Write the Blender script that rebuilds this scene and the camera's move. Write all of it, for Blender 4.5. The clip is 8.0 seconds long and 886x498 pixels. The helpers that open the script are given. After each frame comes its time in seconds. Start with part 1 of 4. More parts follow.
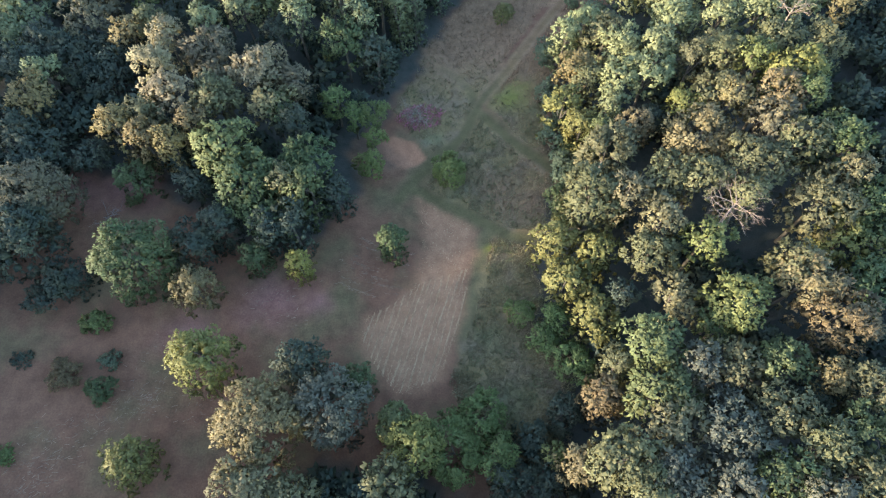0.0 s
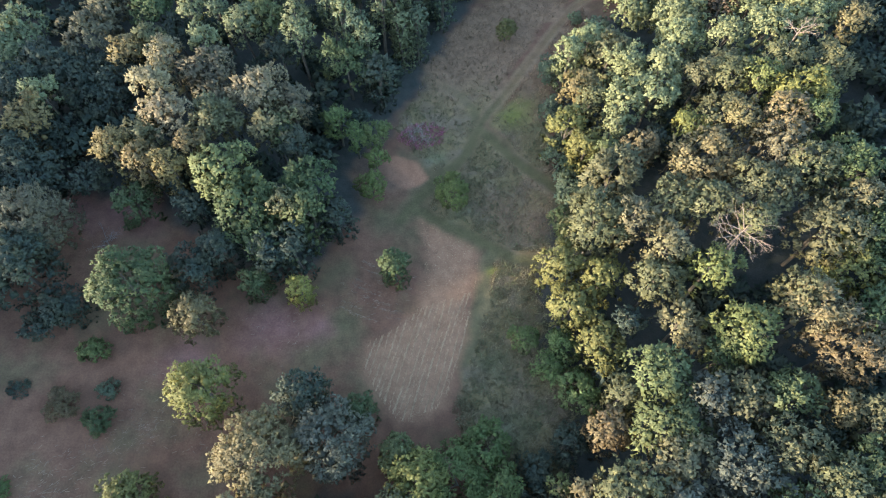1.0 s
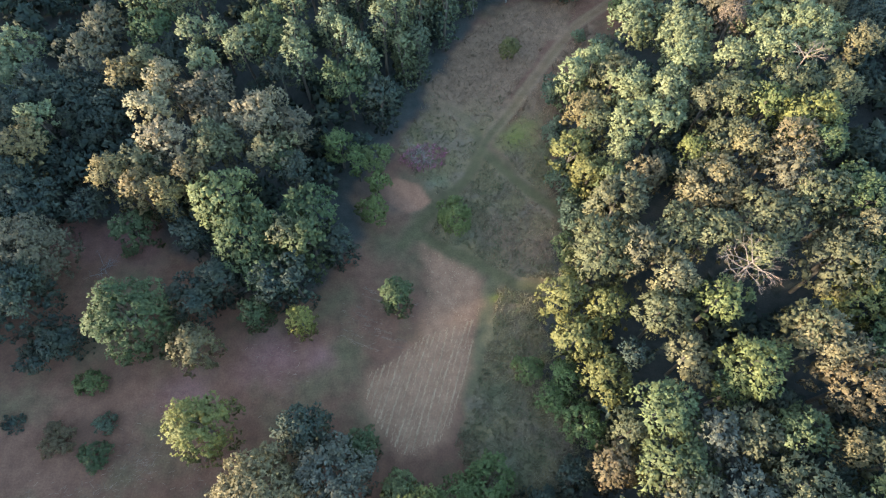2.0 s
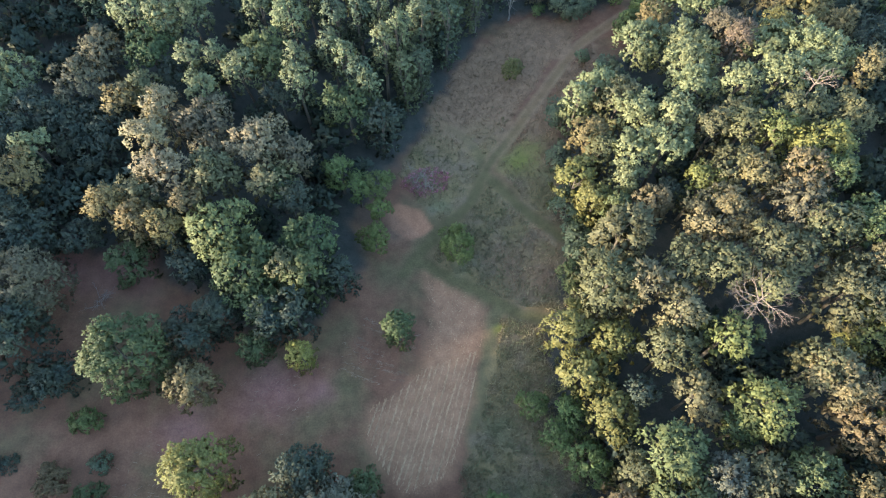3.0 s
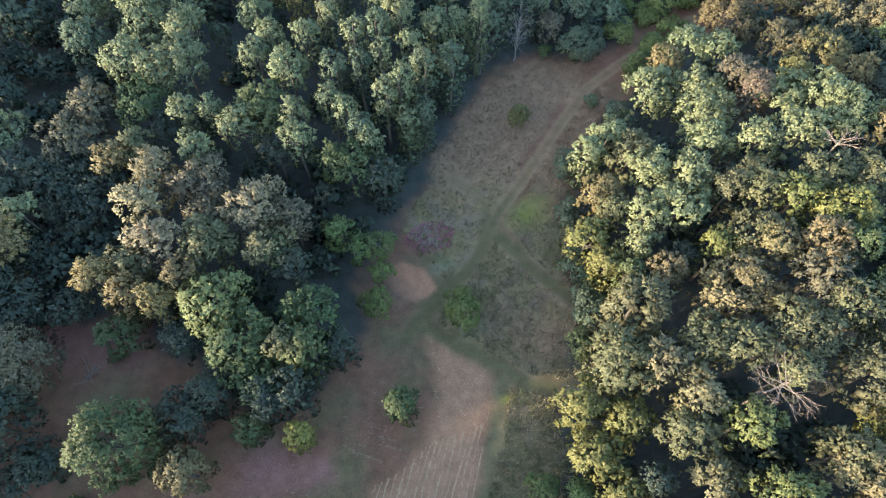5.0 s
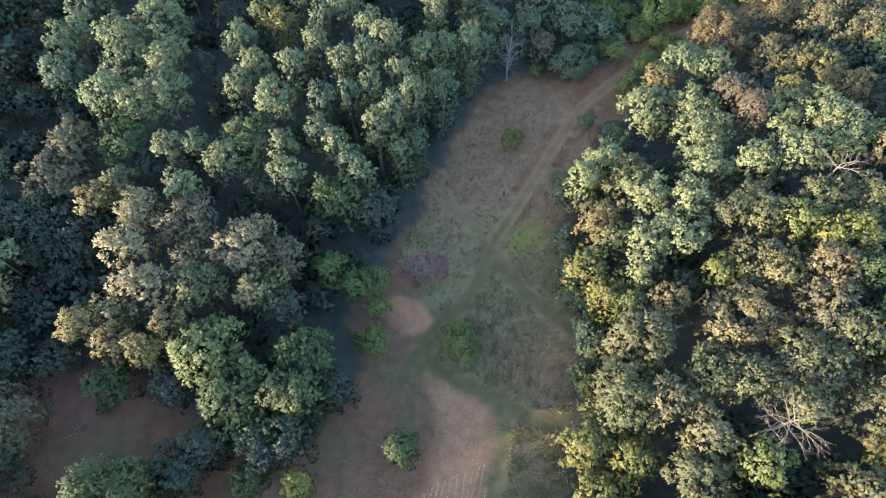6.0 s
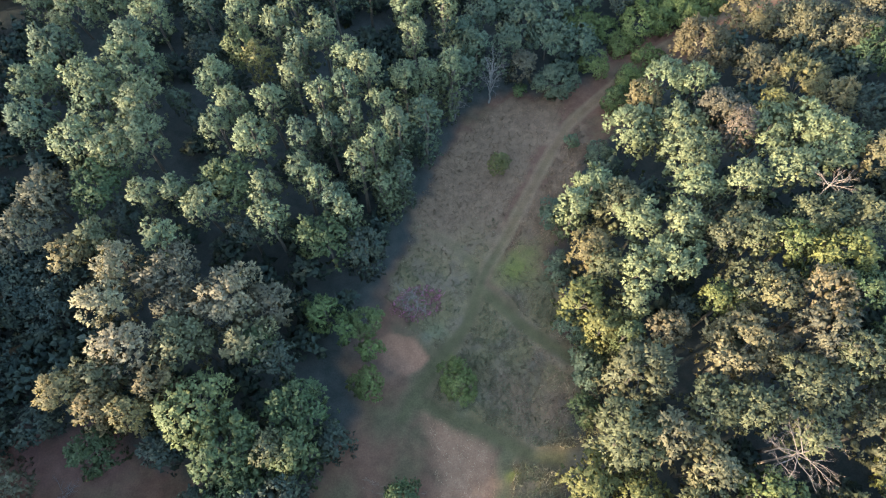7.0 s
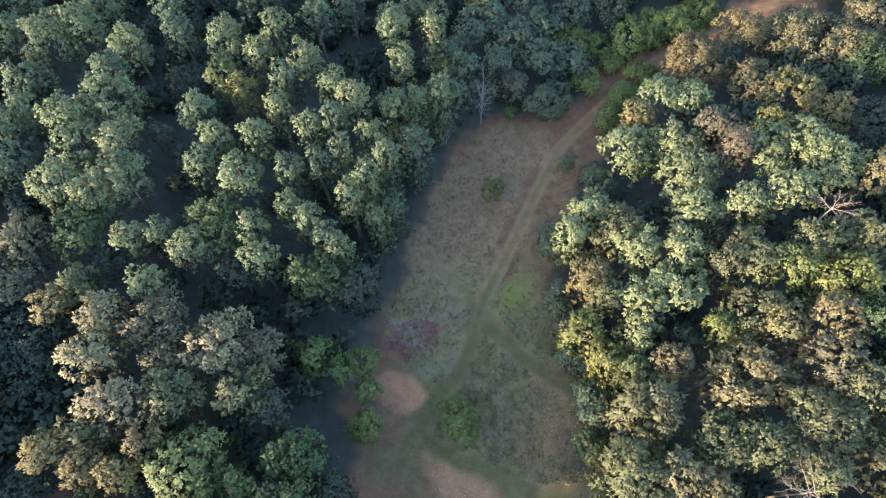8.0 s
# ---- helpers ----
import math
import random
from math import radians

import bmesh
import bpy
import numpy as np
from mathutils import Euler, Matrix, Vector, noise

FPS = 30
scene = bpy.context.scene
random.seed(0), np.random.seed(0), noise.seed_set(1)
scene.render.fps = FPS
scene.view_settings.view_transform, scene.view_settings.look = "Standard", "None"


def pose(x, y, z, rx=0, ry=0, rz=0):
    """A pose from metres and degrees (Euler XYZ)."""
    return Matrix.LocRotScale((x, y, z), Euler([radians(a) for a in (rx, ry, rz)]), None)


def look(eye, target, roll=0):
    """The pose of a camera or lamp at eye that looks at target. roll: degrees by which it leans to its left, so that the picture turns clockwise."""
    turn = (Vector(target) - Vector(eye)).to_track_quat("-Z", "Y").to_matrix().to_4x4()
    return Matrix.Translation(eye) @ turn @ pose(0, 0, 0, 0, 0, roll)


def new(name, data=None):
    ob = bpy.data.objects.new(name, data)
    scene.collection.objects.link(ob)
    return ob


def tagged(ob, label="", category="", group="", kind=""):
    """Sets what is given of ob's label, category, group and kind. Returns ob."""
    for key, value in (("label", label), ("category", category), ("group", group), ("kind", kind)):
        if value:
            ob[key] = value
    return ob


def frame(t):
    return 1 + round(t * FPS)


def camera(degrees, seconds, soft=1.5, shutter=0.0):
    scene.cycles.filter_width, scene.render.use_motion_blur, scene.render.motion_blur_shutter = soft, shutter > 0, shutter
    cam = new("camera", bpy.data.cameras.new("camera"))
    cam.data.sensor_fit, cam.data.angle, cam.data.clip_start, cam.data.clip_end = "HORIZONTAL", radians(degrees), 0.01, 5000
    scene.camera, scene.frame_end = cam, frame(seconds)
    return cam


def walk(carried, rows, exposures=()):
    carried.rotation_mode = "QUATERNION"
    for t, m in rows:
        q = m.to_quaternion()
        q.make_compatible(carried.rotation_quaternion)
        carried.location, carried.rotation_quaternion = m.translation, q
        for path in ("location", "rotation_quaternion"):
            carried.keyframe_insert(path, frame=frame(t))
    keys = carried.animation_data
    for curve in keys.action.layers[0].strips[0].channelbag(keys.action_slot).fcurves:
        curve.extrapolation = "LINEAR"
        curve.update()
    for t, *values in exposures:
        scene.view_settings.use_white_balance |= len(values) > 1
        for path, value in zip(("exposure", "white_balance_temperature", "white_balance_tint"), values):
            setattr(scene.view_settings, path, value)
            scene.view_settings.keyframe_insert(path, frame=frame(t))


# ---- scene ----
cam = camera(76.4, 8.0, soft=1.15)
METRES, EYE, TILT, LEAN, TURN = 40.0, 77.7, -62.0, 0.0, 0.0
EXPOSURES = [(0.0, 3.47, 6820, 6), (8.0, 3.47, 6820, 6)]
ROWS = [
    (0.0, 0.0, 0.0, 0.0, -0.0, 0.0, 0.0),
    (0.5, -0.0057, 0.0134, 0.0419, -0.01, -0.01, -0.04),
    (1.0, -0.0116, 0.0276, 0.0883, -0.04, -0.01, -0.04),
    (1.5, -0.0162, 0.0427, 0.1386, -0.03, -0.03, -0.05),
    (3.0, -0.031, 0.0985, 0.3026, -0.05, -0.09, -0.06),
    (3.5, -0.0353, 0.1202, 0.3628, -0.04, -0.09, -0.07),
    (4.0, -0.0403, 0.1413, 0.4206, -0.04, -0.13, -0.1),
    (4.5, -0.0447, 0.1655, 0.4831, -0.01, -0.15, -0.12),
    (6.0, -0.0568, 0.2381, 0.6734, -0.72, -0.3, 1.51),
    (6.5, -0.0605, 0.2645, 0.7401, -1.5, -0.36, 3.17),
    (7.0, -0.0623, 0.292, 0.8069, -2.05, -0.45, 4.36),
    (7.5, -0.0609, 0.3174, 0.8677, -2.38, -0.53, 5.17),
    (8.0, -0.0592, 0.3457, 0.9351, -2.83, -0.64, 6.15),
]
walk(cam, [(t, pose(0, 0, EYE, TILT, LEAN, TURN) @ pose(METRES * x, METRES * y, METRES * z, 90 + pitch, roll, yaw))
           for t, x, y, z, yaw, pitch, roll in ROWS], EXPOSURES)

# ---- light: a low, warm sun from the west and the clear sky of a late afternoon ----
SUN_UP, SUN_WEST = 12.0, -20.0
world = bpy.data.worlds.new("world")
scene.world = world
world.use_nodes = True
sky = world.node_tree.nodes.new("ShaderNodeTexSky")
sky.sky_type, sky.sun_disc = "NISHITA", False
sky.sun_elevation, sky.sun_rotation = radians(SUN_UP), radians(-90 + SUN_WEST)
sky.air_density, sky.dust_density, sky.ozone_density = 1.0, 1.0, 2.0
background = world.node_tree.nodes["Background"]
background.inputs["Strength"].default_value = 0.15
world.node_tree.links.new(sky.outputs["Color"], background.inputs["Color"])
sun_data = bpy.data.lights.new("sun", "SUN")
sun_data.energy, sun_data.angle, sun_data.color = 1.6, radians(2.0), (1.0, 0.85, 0.66)
sun = new("sun", sun_data)
sun_way = Vector((-math.cos(radians(SUN_WEST)), math.sin(radians(SUN_WEST)), math.tan(radians(SUN_UP))))
sun.matrix_world = look(sun_way * 200, (0, 0, 0))


# ---- materials ----
class Nodes:
    """A short way to write node trees."""

    def __init__(self, name):
        self.material = bpy.data.materials.new(name)
        self.material.use_nodes = True
        self.tree = self.material.node_tree
        self.bsdf = self.tree.nodes["Principled BSDF"]
        self.output = self.tree.nodes["Material Output"]

    def link(self, a, b):
        self.tree.links.new(a, b)

    def put(self, socket, value):
        if isinstance(value, bpy.types.NodeSocket):
            self.link(value, socket)
        elif isinstance(value, tuple) and len(value) == 3 and socket.type == "RGBA":
            socket.default_value = (*value, 1)
        else:
            socket.default_value = value

    def node(self, kind, **values):
        n = self.tree.nodes.new("ShaderNode" + kind)
        for key, value in values.items():
            self.put(n.inputs[key.replace("_", " ")], value)
        return n

    def noise(self, scale, detail=3.0, vector=None, rough=0.55):
        n = self.node("TexNoise", Scale=scale, Detail=detail, Roughness=rough)
        self.link(vector or self.place(), n.inputs["Vector"])
        return n.outputs["Fac"]

    def place(self):
        return self.node("NewGeometry").outputs["Position"]

    def ramp(self, fac, low, high, a=0.0, b=1.0):
        n = self.tree.nodes.new("ShaderNodeMapRange")
        n.clamp = True
        for i, value in enumerate((fac, low, high, a, b)):
            self.put(n.inputs[i], value)
        return n.outputs[0]

    def math(self, op, a, b=0.0):
        n = self.tree.nodes.new("ShaderNodeMath")
        n.operation = op
        self.put(n.inputs[0], a)
        self.put(n.inputs[1], b)
        return n.outputs[0]

    def mix(self, fac, a, b, blend="MIX"):
        n = self.tree.nodes.new("ShaderNodeMix")
        n.data_type, n.blend_type = "RGBA", blend
        self.put(n.inputs[0], fac)
        self.put(n.inputs[6], a)
        self.put(n.inputs[7], b)
        return n.outputs[2]

    def attribute(self, name):
        n = self.tree.nodes.new("ShaderNodeAttribute")
        n.attribute_name = name
        return n.outputs["Fac"]

    def bump(self, height, strength, distance):
        n = self.node("Bump", Strength=strength, Distance=distance, Height=height)
        self.link(n.outputs["Normal"], self.bsdf.inputs["Normal"])


def leaf_material():
    """Leaves of all the trees: the tree's own hue, varied by tree, by bough and by leaf, and a little see-through."""
    m = Nodes("leaves")
    info = m.node("ObjectInfo")
    island = m.node("NewGeometry").outputs["Random Per Island"]
    tone = m.mix(m.ramp(m.noise(0.55, 2.0), 0.42, 0.66), info.outputs["Color"], (0.135, 0.112, 0.045))
    colour = m.mix(0.20, info.outputs["Color"], tone)
    dark = m.mix(1.0, colour, (0.74, 0.80, 0.80), "MULTIPLY")
    pale = m.mix(1.0, colour, (1.24, 1.20, 1.12), "MULTIPLY")
    colour = m.mix(m.ramp(m.noise(1.7, 3.0), 0.30, 0.70), dark, pale)
    hue = m.node("HueSaturation", Color=colour, Saturation=1.0)
    m.link(m.ramp(info.outputs["Random"], 0, 1, 0.485, 0.512), hue.inputs["Hue"])
    m.link(m.ramp(island, 0, 1, 0.80, 1.22), hue.inputs["Value"])
    m.link(hue.outputs["Color"], m.bsdf.inputs["Base Color"])
    m.bsdf.inputs["Roughness"].default_value = 0.62
    m.bsdf.inputs["Specular IOR Level"].default_value = 0.22
    through_leaf = m.node("BsdfTranslucent")
    m.link(m.mix(1.0, hue.outputs["Color"], (1.05, 1.12, 0.72), "MULTIPLY"), through_leaf.inputs["Color"])
    blend = m.node("MixShader", Fac=0.25)
    m.link(m.bsdf.outputs[0], blend.inputs[1])
    m.link(through_leaf.outputs[0], blend.inputs[2])
    m.link(blend.outputs[0], m.output.inputs["Surface"])
    return m.material


def bark_material(name, base, scale=9.0):
    m = Nodes(name)
    grain = m.noise(scale, 5.0)
    m.link(m.mix(m.ramp(grain, 0.3, 0.7), tuple(0.55 * c for c in base), tuple(1.3 * c for c in base)), m.bsdf.inputs["Base Color"])
    m.bsdf.inputs["Roughness"].default_value = 0.9
    m.bump(grain, 0.6, 0.03)
    return m.material


def straw_material(name, base, spread):
    """Grass blades and straw: every blade its own tone."""
    m = Nodes(name)
    island = m.node("NewGeometry").outputs["Random Per Island"]
    patch = m.ramp(m.noise(0.35, 3.0), 0.38, 0.62)
    colour = m.mix(patch, base, spread)
    hue = m.node("HueSaturation", Color=colour)
    m.link(m.ramp(island, 0, 1, 0.6, 1.4), hue.inputs["Value"])
    m.link(hue.outputs["Color"], m.bsdf.inputs["Base Color"])
    m.bsdf.inputs["Roughness"].default_value = 0.85
    m.bsdf.inputs["Specular IOR Level"].default_value = 0.1
    return m.material


def ground_material():
    """Dry turf, mown stubble, wheel-worn tracks, bare soil and woodland litter with painted-in tree shade on one sheet.
    """
    m = Nodes("ground")
    wide, mid, fine = m.noise(0.11, 4.0), m.noise(0.6, 5.0), m.noise(4.5, 6.0, rough=0.7)
    turf = m.mix(m.ramp(mid, 0.3, 0.7), (0.092, 0.047, 0.031), (0.130, 0.069, 0.045))
    grass = m.mix(m.ramp(mid, 0.32, 0.68), (0.062, 0.056, 0.030), (0.092, 0.080, 0.042))
    colour = m.mix(m.ramp(wide, 0.50, 0.66, 0.0, 0.55), turf, grass)
    colour = m.mix(m.attribute("green"), colour, grass)
    rough_meadow = m.mix(m.ramp(mid, 0.3, 0.7), (0.100, 0.078, 0.040), (0.160, 0.118, 0.062))
    rough_meadow = m.mix(m.ramp(m.noise(0.22, 3.0), 0.45, 0.62, 0.0, 0.6), rough_meadow, (0.120, 0.088, 0.068))
    withered = m.mix(m.ramp(mid, 0.3, 0.7), (0.112, 0.068, 0.044), (0.190, 0.116, 0.074))
    rough_meadow = m.mix(m.attribute("withered"), rough_meadow, withered)
    colour = m.mix(m.attribute("meadow"), colour, rough_meadow)
    colour = m.mix(m.attribute("verdant"), colour, m.mix(m.ramp(mid, 0.3, 0.7), (0.070, 0.088, 0.050), (0.105, 0.120, 0.072)))
    colour = m.mix(m.attribute("lush"), colour, m.mix(m.ramp(mid, 0.3, 0.7), (0.090, 0.095, 0.024), (0.130, 0.125, 0.036)))
    stubble = m.mix(m.ramp(mid, 0.32, 0.68), (0.172, 0.092, 0.056), (0.236, 0.130, 0.080))
    colour = m.mix(m.attribute("mown"), colour, stubble)
    soil = m.mix(m.ramp(mid, 0.3, 0.7), (0.200, 0.096, 0.058), (0.262, 0.130, 0.080))
    colour = m.mix(m.attribute("soil"), colour, soil)
    pinkish = m.mix(m.ramp(mid, 0.35, 0.65), (0.128, 0.064, 0.056), (0.172, 0.088, 0.078))
    colour = m.mix(m.attribute("pink"), colour, pinkish)
    worn = m.mix(m.ramp(mid, 0.3, 0.7), (0.060, 0.053, 0.026), (0.086, 0.072, 0.036))
    worn = m.mix(m.attribute("withered"), worn, m.mix(m.ramp(mid, 0.3, 0.7), (0.120, 0.086, 0.044), (0.172, 0.122, 0.066)))
    colour = m.mix(m.attribute("track"), colour, worn)
    colour = m.mix(m.attribute("rut"), colour, m.mix(m.ramp(mid, 0.3, 0.7), (0.165, 0.110, 0.070), (0.215, 0.150, 0.095)))
    # litter tone is dark and bluish: the wood's shade is put into it
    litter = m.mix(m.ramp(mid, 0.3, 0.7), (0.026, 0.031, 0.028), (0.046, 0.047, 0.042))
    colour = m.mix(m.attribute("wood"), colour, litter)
    colour = m.mix(m.ramp(fine, 0.28, 0.72), m.mix(1.0, colour, (0.72, 0.72, 0.74), "MULTIPLY"), m.mix(1.0, colour, (1.26, 1.25, 1.22), "MULTIPLY"))
    m.link(colour, m.bsdf.inputs["Base Color"])
    m.bsdf.inputs["Roughness"].default_value = 0.95
    m.bsdf.inputs["Specular IOR Level"].default_value = 0.1
    m.bump(fine, 0.5, 0.12)
    return m.material


LEAVES = leaf_material()
BARK = bark_material("bark", (0.075, 0.062, 0.048))
DEAD_WOOD = bark_material("dead_wood", (0.18, 0.135, 0.11))
BLEACHED = bark_material("bleached_twigs", (0.25, 0.21, 0.18))
GREY_WOOD = bark_material("grey_wood", (0.155, 0.138, 0.125))
GROUND = ground_material()
MEADOW_GRASS = straw_material("meadow_grass", (0.106, 0.104, 0.056), (0.174, 0.138, 0.086))
DRY_GRASS = straw_material("dry_grass", (0.128, 0.084, 0.052), (0.215, 0.140, 0.090))
STRAW = straw_material("straw", (0.235, 0.152, 0.092), (0.310, 0.208, 0.128))
STALKS = straw_material("stalks", (0.125, 0.090, 0.068), (0.180, 0.130, 0.100))
HEATHER = straw_material("heather", (0.27, 0.085, 0.125), (0.38, 0.13, 0.19))

# leaf hues
HUES = {
    "tan": (0.134, 0.108, 0.060), "sand": (0.172, 0.146, 0.094), "meadow": (0.120, 0.128, 0.056), "bright": (0.118, 0.140, 0.046), "ochre": (0.144, 0.114, 0.054), "umber": (0.096, 0.084, 0.058), "olive": (0.092, 0.091, 0.050),
    # the darkest green here has deep shade put into the leaf colour
    "moss": (0.083, 0.098, 0.045), "green": (0.056, 0.078, 0.036), "shade_green": (0.034, 0.047, 0.039), "yellow": (0.126, 0.122, 0.042),
    "lime": (0.104, 0.114, 0.043), "straw": (0.121, 0.107, 0.063), "gold": (0.130, 0.120, 0.044), "russet": (0.112, 0.082, 0.047),
    "grey": (0.075, 0.077, 0.063), "sage": (0.152, 0.166, 0.088), "pale": (0.122, 0.138, 0.080), "lemon": (0.180, 0.172, 0.048), "teal": (0.080, 0.104, 0.070), "fern": (0.088, 0.116, 0.043),
    "mauve": (0.114, 0.086, 0.066),
}
WORDS = {
    "tan": "tan-brown autumn leaves", "sand": "pale sandy brown autumn leaves", "meadow": "light mossy green leaves", "bright": "bright yellow-green leaves", "ochre": "ochre autumn leaves", "umber": "dull brown autumn leaves", "olive": "olive green leaves",
    "moss": "mossy yellow-green leaves", "green": "deep green leaves", "shade_green": "green leaves coloured dark for deep shade", "yellow": "yellow-green leaves",
    "lime": "bright lime green leaves", "straw": "straw-yellow turning leaves", "gold": "golden yellow leaves", "russet": "russet brown leaves",
    "grey": "greyish green leaves", "sage": "light sage green leaves", "pale": "pale silvery green leaves", "lemon": "lemon yellow leaves", "teal": "blue-green leaves", "fern": "fresh green leaves",
    "mauve": "withered pinkish brown leaves",
}


# ---- the ground ----
def soft_plus(a, k):
    return k * np.log1p(np.exp(np.clip(a / k, -30, 30)))


def ground_height(x, y):
    """The clearing is level; the open slope and its wood climb to the west, the other wood a little to the east."""
    x, y = np.asarray(x, float), np.asarray(y, float)
    west = 0.145 * soft_plus(-x - 5, 3.0)
    west = west - 0.9 * soft_plus(west - 7.5, 0.6)
    east = np.minimum(0.05 * soft_plus(x - 22, 5.0), 6)
    bumps = 0.16 * np.sin(0.31 * x + 1.3) * np.sin(0.27 * y) + 0.07 * np.sin(0.9 * x + 0.4 * y) * np.sin(0.8 * y - 0.5 * x)
    return west + east + bumps


def side(points, px, py):
    """How far (px, py) lies inside the closed line through points; minus outside."""
    a = np.array(points, float)
    b = np.roll(a, -1, 0)
    inside = np.zeros(px.shape, bool)
    far = np.full(px.shape, 1e9)
    for (x0, y0), (x1, y1) in zip(a, b):
        far = np.minimum(far, to_line(x0, y0, x1, y1, px, py))
        crosses = (y0 > py) != (y1 > py)
        inside ^= crosses & (px < (x1 - x0) * (py - y0) / (y1 - y0 + 1e-12) + x0)
    return np.where(inside, far, -far)


def to_line(x0, y0, x1, y1, px, py):
    dx, dy = x1 - x0, y1 - y0
    s = np.clip(((px - x0) * dx + (py - y0) * dy) / (dx * dx + dy * dy), 0, 1)
    return np.hypot(px - x0 - s * dx, py - y0 - s * dy)


def along(points, px, py):
    """The distance from an open line."""
    far = np.full(px.shape, 1e9)
    for (x0, y0), (x1, y1) in zip(points, points[1:]):
        far = np.minimum(far, to_line(x0, y0, x1, y1, px, py))
    return far


def fade(v, low, high):
    s = np.clip((v - low) / (high - low), 0, 1)
    return s * s * (3 - 2 * s)


# west edge from y 60 lies further east: litter there paints the poplars' shadow
OPEN_LAND = [(-62, -4), (-64, 20), (-60, 36), (-57, 50), (-45, 52), (-38, 45), (-30, 40), (-24, 38), (-18, 44), (-13, 48), (-14, 60), (-10, 68),
             (-4, 78), (-1, 88), (4, 98), (12, 108), (30, 110), (40, 118), (60, 127), (85, 135), (86, 128), (60, 119), (45, 112), (36, 101.5),
             (29, 94), (23, 84.5), (18, 76), (18.5, 66), (19, 56), (14, 42), (14, 38), (12, 30), (16, 22), (14, 12), (6, 4), (-4, 10), (-12, 10),
             (-25, 8), (-30, -6)]
FIELD = [(-3.9, 50.5), (-0.8, 49.4), (2.6, 47.8), (5.2, 45.3), (4.8, 40.0), (3.7, 34.2), (2.3, 28.3), (1.1, 24.0), (-0.7, 20.8), (-3.8, 18.1),
         (-6.5, 18.6), (-9.3, 21.9), (-11.5, 25.5), (-11.4, 29.8), (-7.8, 31.7), (-4.2, 35.0), (-3.0, 40.3), (-3.4, 45.4)]
MEADOWS = [
    [(6.6, 67.0), (9.1, 64.4), (13.7, 59.9), (18.0, 55.4), (21.5, 51.9), (20.6, 45.6), (15.4, 44.2), (10.4, 45.0), (5.9, 47.4), (-0.1, 51.0), (-2.8, 53.1),
     (-1.8, 55.0), (1.0, 57.9), (3.8, 63.1)],
    [(8.5, 71.5), (12.5, 64), (19, 57.5), (18, 66), (18, 76), (23, 85.5), (29, 94.5), (28, 101), (23.5, 95), (17.5, 86), (11.5, 76.5)],
    [(-9, 69), (-5, 63), (-1.5, 60), (1, 62.5), (4.5, 68), (8.5, 77), (14, 86), (20, 95.5), (26, 103.5), (27, 109), (14, 107), (4, 98), (-2, 88), (-5, 78)],
    [(7.5, 43.4), (13.8, 41.4), (14.9, 33.7), (17.6, 26.6), (20.2, 21.7), (16.5, 12), (8.7, 9), (3.5, 15), (0.8, 20.1), (2.6, 24.1), (4.4, 29.2), (6.0, 34.7), (7.0, 40.4)],
]
TRACKS = [
    [(80, 130), (66.8, 127.5), (55.5, 122), (45, 116), (38.5, 110.9), (33.8, 107.2), (30.6, 104.6), (26.1, 100.8), (21.9, 94.9), (19.2, 90.9), (15.8, 85.2),
     (12.7, 80.5), (10.3, 76.9), (7.6, 72.9), (6.1, 69.5), (4.4, 65.8), (2.2, 62.3), (-0.2, 59.6), (-2.5, 56.9), (-4.8, 54.1), (-7.0, 50.3)],
    [(6.1, 69.3), (9.2, 65.5), (12.3, 62.3), (15.3, 59.3), (18.2, 56.4), (21.4, 53.7)],
    [(-4.9, 52.1), (-0.2, 49.9), (3.6, 48.0), (5.8, 46.4), (8.8, 44.5), (11.8, 43.4), (15.2, 42.9)],
    [(-0.3, 79.8), (1.9, 78.1), (4.8, 74.1), (6.2, 70.5)],
]
SOIL = [(-8.5, 63.1), (-4.7, 61.8), (-2.6, 58.6), (-4.4, 57.0), (-6.7, 56.1), (-9.5, 57.8), (-13, 60.5)]
# reddish soil patch; dark litter mixed over it paints the trees' shade
SHADE_PAINTED_SOIL = [(-24.4, 66.3), (-16.1, 64.7), (-8.5, 63.1), (-6.5, 56.2), (-9.6, 56.5), (-16.1, 56.4), (-22.3, 55.9), (-25.7, 61.0)]
PINK = [(-34, 26, 6), (-25, 31, 7), (-19, 32, 4), (-47, 49, 8), (-54, 48, 5)]
GREEN = [(-18, 28, 6), (-15, 31, 4), (-9, 51, 6), (-5, 47, 4), (14, 73, 4.5), (-8, 43, 5), (-17, 40, 5), (-22, 22, 5), (-45, 40, 6), (-40, 10, 6)]
GREEN_EDGE = [(7.7, 45.0), (6.3, 42.9), (5.8, 39.9), (5.5, 36.5), (4.3, 31.9), (3.1, 27.4)]


def spots(rows, x, y):
    v = np.zeros(x.shape)
    for cx, cy, r in rows:
        v = np.maximum(v, fade(r - np.hypot(x - cx, y - cy), 0, r))
    return v


